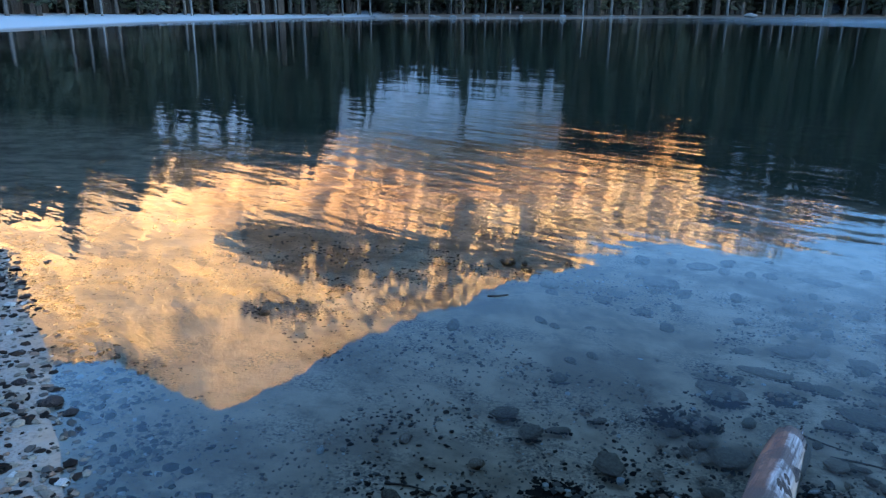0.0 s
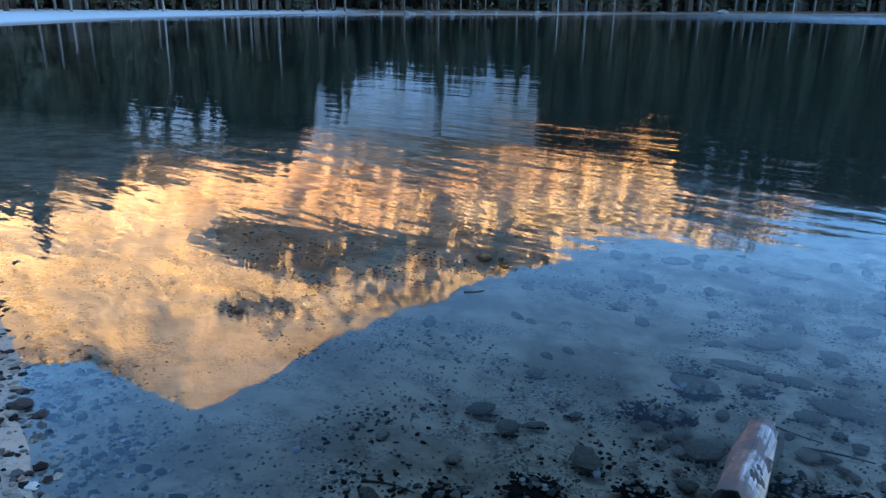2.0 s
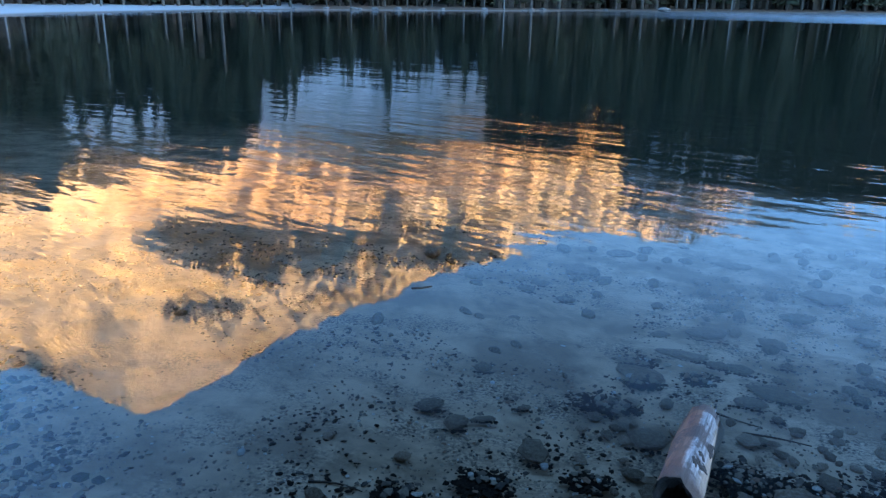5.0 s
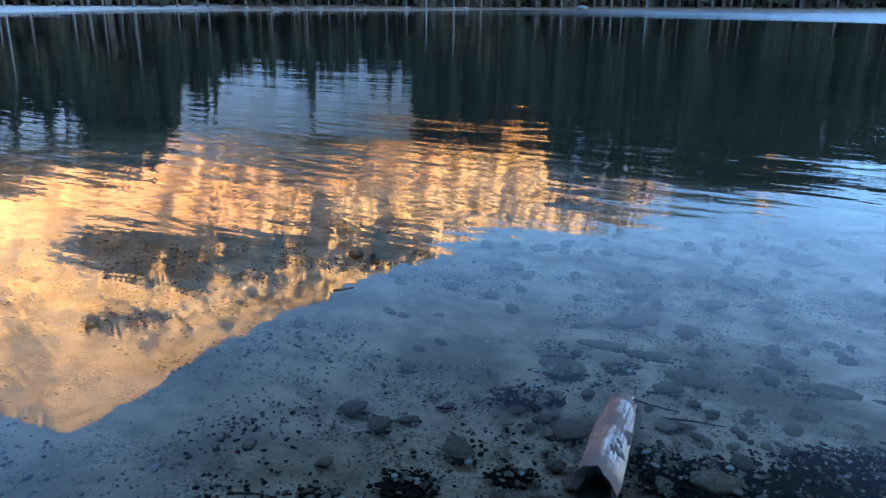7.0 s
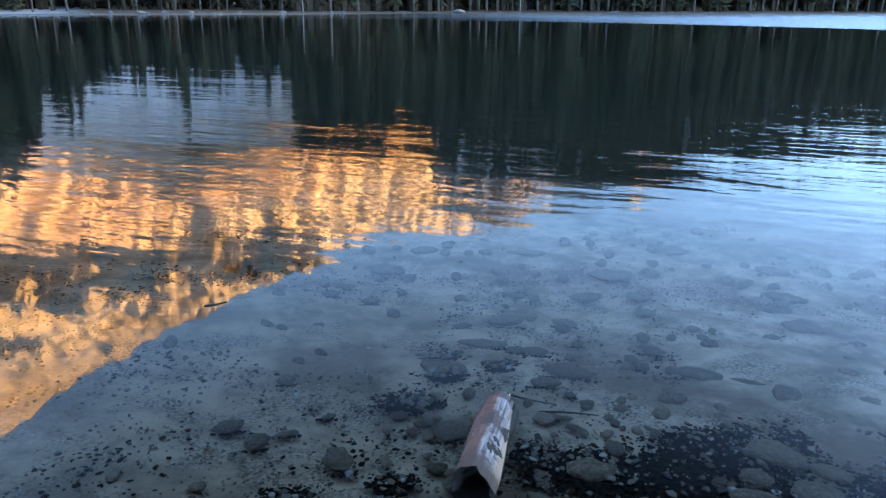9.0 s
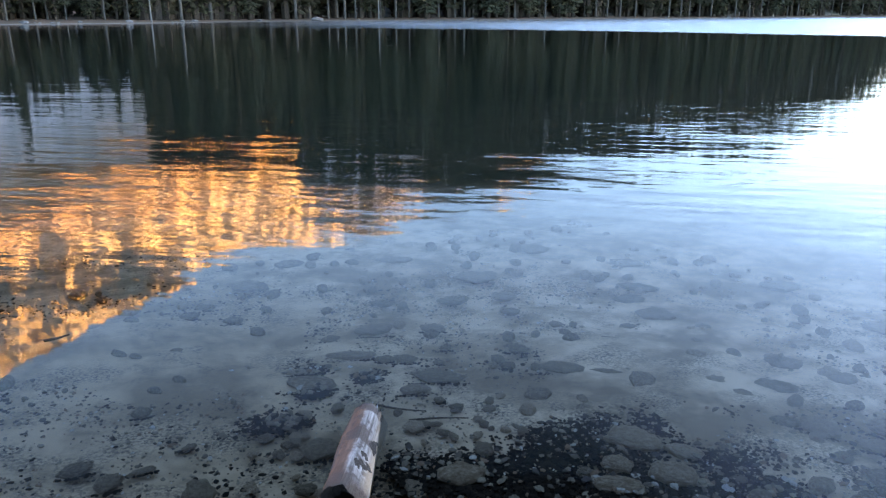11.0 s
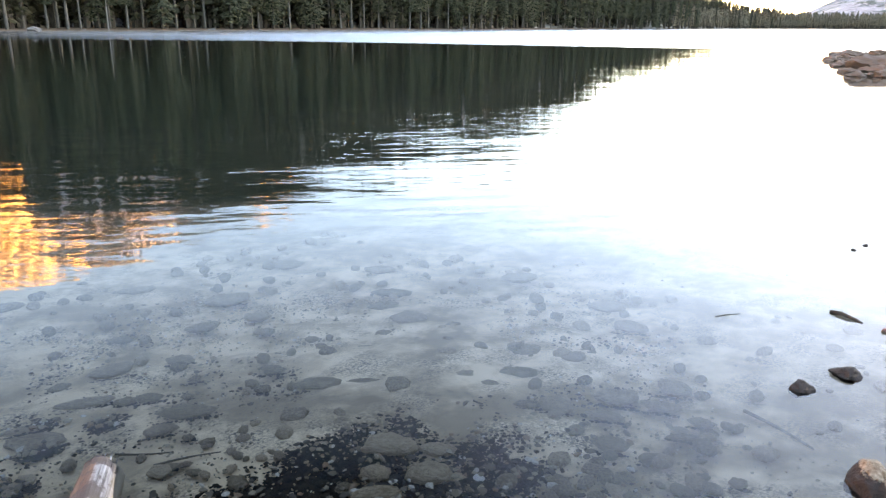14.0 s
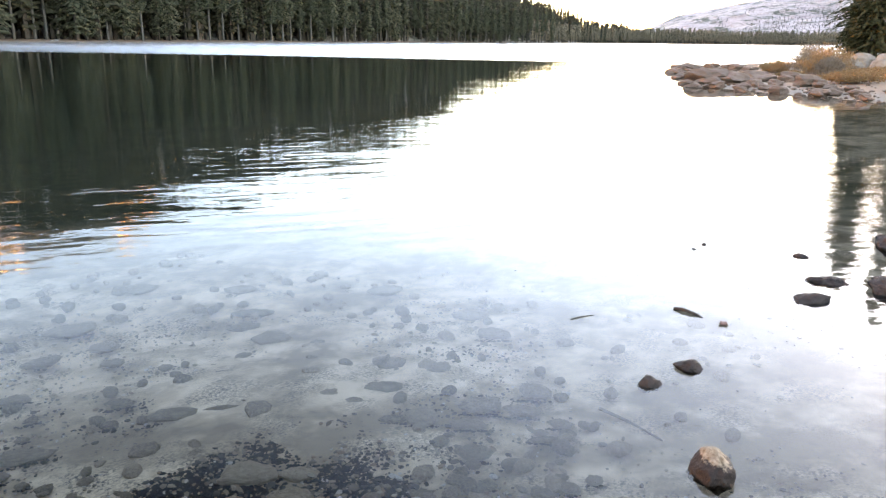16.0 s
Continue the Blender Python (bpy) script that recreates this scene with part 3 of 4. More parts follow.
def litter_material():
    k = Mat("sodden_litter_and_shade", 0.7)
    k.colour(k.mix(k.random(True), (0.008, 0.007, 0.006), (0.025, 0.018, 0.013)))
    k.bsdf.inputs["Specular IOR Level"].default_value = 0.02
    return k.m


M_LITTER_AND_SHADE = litter_material()


def stone_mesh(name, seed, material, flat=0.6, rough=0.28, detail=3, angular=0.0):
    """A worn stone about one metre across, its base at z = -0.5 * flat."""
    bm = bmesh.new()
    bmesh.ops.create_icosphere(bm, subdivisions=detail, radius=0.5)
    rng = random.Random(seed)
    off = Vector((rng.uniform(-50, 50), rng.uniform(-50, 50), rng.uniform(-50, 50)))
    planes = [(Vector((rng.gauss(0, 1), rng.gauss(0, 1), rng.gauss(0, 0.8))).normalized(), rng.uniform(0.3, 0.42)) for _ in range(9)]
    stretch = rng.uniform(0.62, 0.95)
    for v in bm.verts:
        p = v.co.copy()
        if angular:
            for n, d in planes:
                over = p.dot(n) - d
                if over > 0:
                    p -= n * over * angular
        k = 1 + rough * noise.fractal(p * 2.2 + off, 0.9, 2.0, 4)
        p *= k
        v.co = (p.x, p.y * stretch, p.z * flat)
    me = bpy.data.meshes.new(name)
    bm.to_mesh(me)
    bm.free()
    me.materials.append(material)
    me.polygons.foreach_set("use_smooth", [angular < 0.5] * len(me.polygons))
    return me


# a table of the near shore, for quick look-up
TX, TY = np.arange(-7, 9.01, 0.05), np.arange(-2, 8.51, 0.05)
TGX, TGY = np.meshgrid(TX, TY, indexing="ij")
TABLE_D = lake_distance(TGX, TGY).tolist()
TABLE_Z = ground_height(TGX, TGY).tolist()


def looked_up(table, x, y):
    i, j = int((x + 7) / 0.05), int((y + 2) / 0.05)
    u, v = (x + 7) / 0.05 - i, (y + 2) / 0.05 - j
    a, b = table[i], table[i + 1]
    return (a[j] * (1 - v) + a[j + 1] * v) * (1 - u) + (b[j] * (1 - v) + b[j + 1] * v) * u


def near_table(x, y):
    return -6.9 < x < 8.9 and -1.9 < y < 8.4


def height_at(x, y):
    if near_table(x, y):
        return looked_up(TABLE_Z, x, y)
    return float(ground_height(np.array([x]), np.array([y]))[0])


def depth_in(x, y):
    """Metres from the shoreline, positive on the water."""
    return looked_up(TABLE_D, x, y) if near_table(x, y) else float(lake_distance(x, y))


def stone(x, y, size, me, label, flat, group, turn, sink=0.3, z=None, name="stone"):
    zz = height_at(x, y) if z is None else z
    ob = new(name, me)
    ob.matrix_world = pose(x, y, zz + size * flat * (0.5 - sink), 0, 0, turn)
    ob.scale = (size, size, size)
    return tagged(ob, label, "rock", group)


# stones lying under the clear water: x, y, width across and depth along the line from the shore
NEAR_SLABS = [(1.26, 3.41, 0.31, 0.17), (1.95, 4.06, 0.26, 0.2), (1.89, 3.13, 0.34, 0.15), (1.69, 3.05, 0.19, 0.12), (2.29, 3.9, 0.19, 0.11), (2.54, 2.89, 0.28, 0.17), (2.19, 2.66, 0.19, 0.15), (2.79, 2.53, 0.17, 0.21), (2.73, 2.73, 0.23, 0.07),
              (3.14, 2.34, 0.17, 0.15), (3.14, 2.17, 0.13, 0.1), (3.38, 2.15, 0.26, 0.17), (3.75, 2.36, 0.22, 0.19), (3.83, 2.05, 0.2, 0.16), (1.03, 2.67, 0.2, 0.18), (1.63, 3.7, 0.3, 0.13), (1.3, 3.6, 0.29, 0.07)]
RIGHT_SLABS = [(3.04, 1.85, 0.16, 0.1), (3.12, 1.73, 0.19, 0.18), (3.4, 1.54, 0.25, 0.2), (2.89, 1.3, 0.2, 0.15), (3.7, 1.36, 0.22, 0.19), (3.44, 1.31, 0.21, 0.14), (3.18, 1.09, 0.17, 0.07), (4.59, 2.06, 0.28, 0.22),
               (3.16, 1.48, 0.2, 0.11), (3.38, 1.08, 0.15, 0.1), (2.91, 0.75, 0.1, 0.08), (2.79, 0.81, 0.1, 0.09), (3.87, 3.04, 0.13, 0.09), (3.79, 2.45, 0.14, 0.1)]
FAR_SLABS = [(3.04, 3.56, 0.11, 0.08), (3.86, 3.7, 0.28, 0.17), (3.19, 4.75, 0.37, 0.27), (2.93, 3.92, 0.2, 0.11), (4.15, 3.91, 0.37, 0.18), (2.72, 4.33, 0.25, 0.17), (3.09, 4.22, 0.25, 0.16), (2.26, 4.56, 0.21, 0.1),
             (3.76, 3.36, 0.28, 0.2), (4.9, 2.4, 0.3, 0.2), (5.2, 3.4, 0.35, 0.25), (4.6, 4.5, 0.33, 0.2), (2.9, 5.6, 0.3, 0.2), (4.2, 5.3, 0.35, 0.25), (2.0, 5.9, 0.3, 0.2), (1.5, 5.4, 0.28, 0.2)]
ROUNDS = [(0.43, 3.47, 0.11, 0.11), (0.21, 2.84, 0.12, 0.13), (0.11, 3.01, 0.16, 0.1), (0.34, 2.89, 0.13, 0.05), (0.5, 2.57, 0.14, 0.19), (0.55, 3.01, 0.08, 0.05), (1.78, 3.55, 0.15, 0.09), (1.87, 3.48, 0.16, 0.1), (2.52, 3.28, 0.18, 0.11),
          (2.31, 3.08, 0.1, 0.09), (2.17, 3.53, 0.08, 0.09), (2.01, 3.34, 0.08, 0.06), (1.65, 4.08, 0.15, 0.09), (3.44, 3.29, 0.12, 0.07), (1.12, 5.04, 0.13, 0.1), (2.83, 2.26, 0.07, 0.06), (0.96, 4.9, 0.16, 0.11), (1.2, 4.7, 0.16, 0.11), (1.74, 2.87, 0.07, 0.06), (1.53, 2.67, 0.11, 0.06)]
TANS = [(2.22, 2.03, 0.24, 0.15), (2.01, 1.9, 0.14, 0.1), (1.89, 1.77, 0.23, 0.1), (1.41, 2.15, 0.2, 0.13), (2.34, 1.86, 0.18, 0.09), (2.14, 1.73, 0.22, 0.14)]


# drifts of dark leaf litter: x, y, spread
DRIFTS = [(2.59, 2.05, 0.24), (2.55, 1.8, 0.17), (1.72, 2.03, 0.3), (2.1, 2.0, 0.16), (2.4, 1.45, 0.13), (1.5, 2.14, 0.18), (0.95, 3.03, 0.13), (1.29, 2.26, 0.12), (1.56, 3.34, 0.09), (1.33, 3.6, 0.09),
          (1.95, 1.65, 0.18), (2.22, 2.25, 0.12), (0.25, 2.34, 0.1), (0.66, 2.34, 0.07), (1.24, 3.3, 0.07), (-0.08, 2.27, 0.07), (2.0, 2.24, 0.14), (1.3, 2.4, 0.08), (2.2, 1.55, 0.2), (1.25, 1.75, 0.2)]


def slab_mesh(name, seed, material, corners, dome, undercut):
    """A broken slab one metre across and one high: a cornered outline, a worn upper edge and an undercut foot."""
    rng = random.Random(seed)
    cuts = [(2 * math.pi * (i + rng.uniform(-0.32, 0.32)) / corners, rng.uniform(0.36, 0.5)) for i in range(corners)]
    off = Vector((rng.uniform(-50, 50), rng.uniform(-50, 50), 0))
    lean = (rng.uniform(-0.3, 0.3), rng.uniform(-0.3, 0.3))
    seg = 28
    rim = []
    for e in range(seg):
        t = 2 * math.pi * e / seg
        rim.append(min(min(d / math.cos(t - c) for c, d in cuts if math.cos(t - c) > 0.25), 0.58))
    prof = [(0.3, 1.0), (0.62, 1.0 - 0.3 * dome), (0.86, 0.95 - 0.5 * dome), (0.97, 0.8 - 0.45 * dome), (1.0, 0.55 - 0.2 * dome), (0.95 - 0.3 * undercut, 0.2), (0.9 - 0.6 * undercut, -0.1)]
    vs, fs = [(0, 0, 1.0)], []
    for q, (r, h) in enumerate(prof):
        for e in range(seg):
            t = 2 * math.pi * e / seg
            p = Vector((rim[e] * r * math.cos(t), rim[e] * r * math.sin(t), 0))
            n = noise.fractal(Vector((p.x * 5, p.y * 5, h * 1.5)) + off, 0.9, 2.0, 4)
            k = 1 + 0.1 * n * min(1, r * 1.3)
            vs.append((p.x * k, p.y * k, h + (0.14 * n if h > 0.3 else 0) + (lean[0] * p.x + lean[1] * p.y) * max(0, h)))
    for e in range(seg):
        f = (e + 1) % seg
        fs.append((0, 1 + e, 1 + f))
        for q in range(len(prof) - 1):
            a, b = 1 + q * seg, 1 + (q + 1) * seg
            fs.append((a + e, b + e, b + f, a + f))
    me = mesh_of(name, vs, fs, material, True)
    return me


def bed_stone(x, y, wide, deep, high, me, label, skew):
    ob = new("stone", me)
    ob.matrix_world = pose(x, y, height_at(x, y) - 0.004, 0, 0, skew - math.degrees(math.atan2(x, y)))
    ob.scale = (wide, deep, high)
    return tagged(ob, label, "rock", "stones on the lake bed")


def build_bed_stones():
    slabs = [slab_mesh("slab", s, M_SLAB, 5 + s % 3, 0.25, 0.7) for s in range(20, 27)]
    rounds = [slab_mesh("round_stone", s, M_BED_STONE, 5 + s % 3, 0.5, 0.6) for s in range(30, 36)]
    tans = [slab_mesh("tan_stone", s, M_TAN_STONE, 6, 0.45, 0.4) for s in range(40, 46)]
    rng = random.Random(8)
    for i, (x, y, w_, d_) in enumerate(NEAR_SLABS + RIGHT_SLABS + FAR_SLABS):
        kind = rounds[i % 6] if i % 3 == 2 else slabs[i % 7]
        bed_stone(x, y, w_ * 0.92, d_ * 0.92, 0.02 + 0.17 * min(w_, d_), kind, "flat dull brown slab of stone lying under clear water", rng.uniform(-14, 14))
    for i, (x, y, w_, d_) in enumerate(ROUNDS):
        bed_stone(x, y, w_ * 0.95, d_ * 0.95, 0.012 + 0.3 * min(w_, d_), rounds[i % 6], "rounded brown-grey stone under clear water", rng.uniform(-25, 25))
    for i, (x, y, w_, d_) in enumerate(TANS):
        bed_stone(x, y, w_ * 1.1, d_ * 1.1, 0.02 + 0.4 * min(w_, d_), tans[i], "tan granite stone in dark leaf litter under water", rng.uniform(-15, 15))
    # a pale pebble here and there
    pale = stone_mesh("pebble", 50, M_PALE_STONE, 0.6, 0.2, 2)
    for x, y, w_ in ((-0.67, 2.55, 0.04), (0.52, 2.47, 0.045), (0.95, 3.82, 0.05), (2.26, 1.56, 0.06), (0.45, 3.3, 0.03), (1.55, 3.55, 0.035), (1.05, 3.2, 0.03)):
        stone(x, y, w_, pale, "small pale pebble on the lake bed", 0.6, "pebbles on the lake bed", rng.uniform(0, 360), 0.1, name="pebble")
    # fist-sized and smaller stones, in drifts
    small = [stone_mesh("pebble", s, M_BED_STONE, 0.55, 0.25, 2) for s in range(60, 66)]
    small += [stone_mesh("pebble", s, M_TAN_STONE, 0.55, 0.25, 2) for s in range(66, 68)]
    # broken cobbles packed round the litter
    chips = [slab_mesh("cobble", s, (M_TAN_STONE, M_BED_STONE, M_SLAB)[s % 3], 5 + s % 3, 0.4, 0.4) for s in range(80, 89)]
    n = 0
    while n < 230:
        r, a = rng.uniform(2.0, 3.5), radians(rng.uniform(14, 74))
        x, y = r * math.sin(a), r * math.cos(a)
        if depth_in(x, y) < 0.3 or noise.noise(Vector((x * 1.6, y * 1.6, 12.0))) + 0.5 * (2.9 - r) < rng.uniform(-0.3, 0.5) or any(math.hypot(x - q[0], y - q[1]) < 0.8 * q[2] for q in DRIFTS[:6]) and rng.random() < 0.7 or 0.72 < x < 1.3 and abs(y - 1.5 * x - 0.72) < 0.2:
            continue
        w_ = rng.uniform(0.17, 0.32) ** 2
        ob = new("cobble", rng.choice(chips))
        ob.matrix_world = pose(x, y, height_at(x, y) - 0.003, 0, 0, rng.uniform(0, 360))
        ob.scale = (w_ * 1.2, w_ * rng.uniform(0.6, 1.0), w_ * rng.uniform(0.25, 0.45))
        tagged(ob, "small broken tan or brown cobble on the lake bed", "rock", "cobbles on the lake bed")
        n += 1
    n = 0
    while n < 270:
        x, y = rng.uniform(-1.4, 5.5), rng.uniform(0.3, 6.2)
        if depth_in(x, y) < 0.5 or math.hypot(x, y) < 1.9:
            continue
        if noise.noise(Vector((x * 0.9, y * 0.9, 4.0))) + 0.16 * x - 0.25 < rng.uniform(-0.3, 0.4):
            continue
        stone(x, y, rng.uniform(0.16, 0.3) ** 2 * (1 + 0.1 * math.hypot(x, y)), rng.choice(small), "small dull pebble on the sandy lake bed", 0.55,
              "pebbles on the lake bed", rng.uniform(0, 360), 0.15, name="pebble")
        n += 1


build_bed_stones()

ICO = bmesh.new()
bmesh.ops.create_icosphere(ICO, subdivisions=1, radius=0.5)
ICO_V = np.array([v.co[:] for v in ICO.verts])
ICO_F = np.array([[v.index for v in f.verts] for f in ICO.faces])
ICO.free()


def scatter(name, label, category, spots, material, flat, seed, rag=0.25):
    """Many bits too small to count, as one object. Spots: x, y, z, size."""
    rng = np.random.RandomState(seed)
    vs, fs = [], []
    for i, (x, y, z, s) in enumerate(spots):
        v = ICO_V * (1 + rng.uniform(-rag, rag, (len(ICO_V), 1)))
        a = rng.uniform(0, 6.28)
        v = v * (s, s * rng.uniform(0.5, 0.95), s * flat)
        v = v @ np.array([[math.cos(a), math.sin(a), 0], [-math.sin(a), math.cos(a), 0], [0, 0, 1]])
        vs.append(v + (x, y, z))
        fs.append(ICO_F + i * len(ICO_V))
    me = mesh_of(name, np.concatenate(vs).tolist(), np.concatenate(fs).tolist(), material)
    return tagged(new(name, me), label, category, kind="stuff")


def build_gravel():
    rng = random.Random(21)
    spots = []
    while len(spots) < 5200:
        r, a = rng.uniform(1.7, 7) ** 1.0, radians(rng.uniform(-40, 100))
        x, y = r * math.sin(a), r * math.cos(a)
        d = depth_in(x, y)
        if d < 0.02 or (x > 3.6 and rng.random() < 0.8):
            continue
        dens = noise.noise(Vector((x * 1.1, y * 1.1, 0.0))) + 0.5 * noise.noise(Vector((x * 3.1, y * 3.1, 5.0)))
        dens += 0.35 * math.exp(-((x - 2.1) ** 2 + (y - 1.6) ** 2) / 0.5)
        if dens < rng.uniform(-0.35, 0.6):
            continue
        spots.append((x, y, height_at(x, y) + 0.004, rng.uniform(0.006, 0.02) * rng.choice((1, 1, 1, 1.7)) * (0.7 + 0.12 * r)))
    for _ in range(420):
        x, y = rng.gauss(2.15, 0.5), rng.gauss(1.55, 0.25)
        if depth_in(x, y) > 0.05:
            spots.append((x, y, height_at(x, y) + 0.012, rng.uniform(0.015, 0.05)))
    for x, y, sp in DRIFTS:
        for _ in range(int(330 * sp)):
            px, py = rng.gauss(x, sp * 0.6), rng.gauss(y, sp * 0.5)
            if math.hypot(px - 2.58, py - 2.08) > 0.2:
                spots.append((px, py, height_at(px, py) + 0.034, rng.choice((0.012, 0.018, 0.025, 0.04)) * rng.uniform(0.7, 1.2)))
    scatter("gravel", "loose mixed gravel on the lake bed", "gravel", spots, M_GRAVEL, 0.4, 3, 0.4)
    bits = []
    for x, y, sp in DRIFTS:
        for _ in range(int((17000 if sp >= 0.16 else 8000) * sp)):
            px, py = rng.gauss(x, sp * 0.52), rng.gauss(y, sp * 0.42)
            if noise.noise(Vector((px * 6, py * 6, 9.0))) > rng.uniform(-0.75, 0.3):
                bits.append((px, py, height_at(px, py) + rng.uniform(0.003, 0.02), rng.uniform(0.009, 0.034)))
    # dark scraps laid along the shoreward foot of the stones as their shade
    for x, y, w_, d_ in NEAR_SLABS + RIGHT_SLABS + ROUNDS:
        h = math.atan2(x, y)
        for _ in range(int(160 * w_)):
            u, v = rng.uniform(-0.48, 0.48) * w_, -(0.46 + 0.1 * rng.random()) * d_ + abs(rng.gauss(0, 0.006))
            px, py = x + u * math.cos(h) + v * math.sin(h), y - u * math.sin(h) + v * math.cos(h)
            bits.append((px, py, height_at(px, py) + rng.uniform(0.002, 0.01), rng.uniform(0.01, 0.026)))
    tail = len(bits) + 3200
    while len(bits) < tail:
        r, a = rng.uniform(1.8, 6), radians(rng.uniform(-32, 70))
        x, y = r * math.sin(a), r * math.cos(a)
        if depth_in(x, y) < 0.3:
            continue
        if noise.noise(Vector((x * 1.7, y * 1.7, 2.0))) + 0.4 * noise.noise(Vector((x * 5, y * 5, 2.0))) > rng.uniform(-0.1, 0.6):
            bits.append((x, y, height_at(x, y) + 0.006, rng.uniform(0.008, 0.034)))
    grit = []
    while len(grit) < 9000:
        r, a = rng.uniform(1.75, 5.6), radians(rng.uniform(-32, 72))
        x, y = r * math.sin(a), r * math.cos(a)
        if depth_in(x, y) > 0.15 and noise.noise(Vector((x * 2.3, y * 2.3, 7.0))) > rng.uniform(-0.5, 0.6):
            grit.append((x, y, height_at(x, y) + 0.003, rng.uniform(0.006, 0.02) * (0.6 + 0.16 * r)))
    scatter("bed_grit", "fine brown and grey grit strewn over the lake bed", "grit", grit, M_GRAVEL, 0.5, 9, 0.35)
    scatter("leaf_litter", "dark sodden leaf and bark litter on the lake bed, with scraps laid as shade under stones", "litter", bits, M_LITTER_AND_SHADE, 0.25, 4, 0.4)
    # the damp margin beside the camera
    rim, dark = [], []
    while len(rim) < 2300:
        y = rng.uniform(1.3, 6)
        x = -0.72 * y + rng.uniform(-0.9, 0.5)
        d = depth_in(x, y)
        if -0.8 < d < 0.35:
            rim.append((x, y, height_at(x, y) + 0.004, rng.uniform(0.11, 0.25) ** 2))
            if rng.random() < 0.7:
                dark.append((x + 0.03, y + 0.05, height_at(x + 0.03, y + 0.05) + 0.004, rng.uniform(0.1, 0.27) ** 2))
    scatter("shore_gravel", "damp gravel along the water's edge", "gravel", rim, M_GRAVEL, 0.45, 6, 0.4)
    scatter("shore_litter", "dark wet bark and leaf scraps along the water's edge", "litter", dark, M_LITTER_AND_SHADE, 0.3, 7, 0.4)


build_gravel()


# rocks that stand out of the water: x, y, width
def build_standing_rocks():
    group = "rocks standing out of the water"
    big = stone_mesh("rock", 70, M_WET_ROCK, 0.68, 0.2, 4, 0.7)
    stone(2.97, 0.315, 0.245, big, "tan boulder with a wet dark foot standing in shallow water", 0.68, group, 20, 0.5, z=0.0, name="rock")
    kinds = [stone_mesh("rock", s, M_DARK_STONE, 0.5, 0.3, 4, 0.75) for s in range(71, 77)]
    for i, (x, y, w_, f) in enumerate(((3.59, 0.73, 0.135, 0.05), (3.89, 0.61, 0.135, 0.05), (5.84, 0.1, 0.24, -0.9), (5.35, 0.16, 0.24, -0.8),
                                       (5.85, -0.31, 0.36, 0.1), (6.45, 0.33, 0.11, -0.6), (6.39, 1.05, 0.05, 0.3), (6.2, 1.09, 0.035, 0.3), (7.15, -0.25, 0.3, 0.1))):
        stone(x, y, w_ * 1.1, kinds[i % 6], "dark wet rock just breaking the calm surface", 0.5, group, 47 * i, 0.5, z=0.5 * w_ * 0.25 * f, name="rock")
    for x, y, w_ in ((-1.83, 2.75, 0.1), (-1.72, 2.68, 0.07), (-2.05, 2.9, 0.07), (-2.35, 3.2, 0.09)):
        stone(x, y, w_, MARGIN_STONE, "small dark stone at the water's edge", 0.5, "stones at the water's edge", x * 90, 0.2)


def wet_rock():
    """Tan granite, soaked dark up to a tide line."""
    k = Mat("tan_rock_with_wet_foot", 0.6)
    x, y, z = k.xyz()
    n = k.noise(30, 5, 0.65)
    dry = k.mix(k.span(n, 0.4, 0.62), (0.13, 0.075, 0.04), (0.34, 0.25, 0.17))
    wet = k.mix(n, (0.018, 0.012, 0.01), (0.06, 0.04, 0.03))
    k.colour(k.mix(k.span(k.math("ADD", k.xyz(k.coords("Generated"))[2], k.span(n, 0.3, 0.7, -0.07, 0.07)), 0.83, 0.87), wet, dry))
    k.bump(n, 0.012, 0.9)
    k.bsdf.inputs["Specular IOR Level"].default_value = 0.08
    return k.m


M_WET_ROCK = wet_rock()
MARGIN_STONE = stone_mesh("stone", 79, M_DARK_STONE, 0.5, 0.3, 3, 0.7)
build_standing_rocks()


# ---- the driftwood log ----
def log_materials():
    k = Mat("weathered_wood", 0.85)
    obj = k.coords()
    x, y, z = k.xyz(obj)
    grain = k.noise(1.0, 5, 0.65, k.scaled(obj, 60, 60, 3.5), 0.3)
    blot = k.noise(9, 4, 0.6, obj)
    grey = k.mix(k.span(grain, 0.35, 0.65), (0.06, 0.052, 0.047), (0.4, 0.38, 0.365))
    brown = k.mix(k.span(grain, 0.3, 0.7), (0.06, 0.031, 0.019), (0.18, 0.103, 0.066))
    side = k.span(k.math("ADD", x, k.span(blot, 0.3, 0.7, -0.012, 0.012)), 0.008, -0.012)
    c = k.mix(side, brown, grey)
    c = k.mix(k.span(blot, 0.46, 0.53, 0.0, 0.92), c, (0.06, 0.043, 0.035))
    c = k.mix(k.span(x, -0.044, -0.066), c, (0.3, 0.22, 0.15))
    c = k.mix(k.span(grain, 0.3, 0.22), c, (0.035, 0.03, 0.026))
    rotten = k.span(k.math("ADD", z, k.span(blot, 0.3, 0.7, -0.09, 0.09)), 0.14, 0.05)
    c = k.mix(rotten, c, k.mix(grain, (0.025, 0.017, 0.012), (0.085, 0.052, 0.034)))
    k.colour(c)
    k.bump(grain, 0.012, 0.9)
    d = Mat("rotten_heartwood", 0.95)
    n = d.noise(40, 4, 0.7)
    d.colour(d.mix(n, (0.012, 0.01, 0.009), (0.05, 0.035, 0.025)))
    d.bump(n, 0.02, 1.0)
    return k.m, d.m


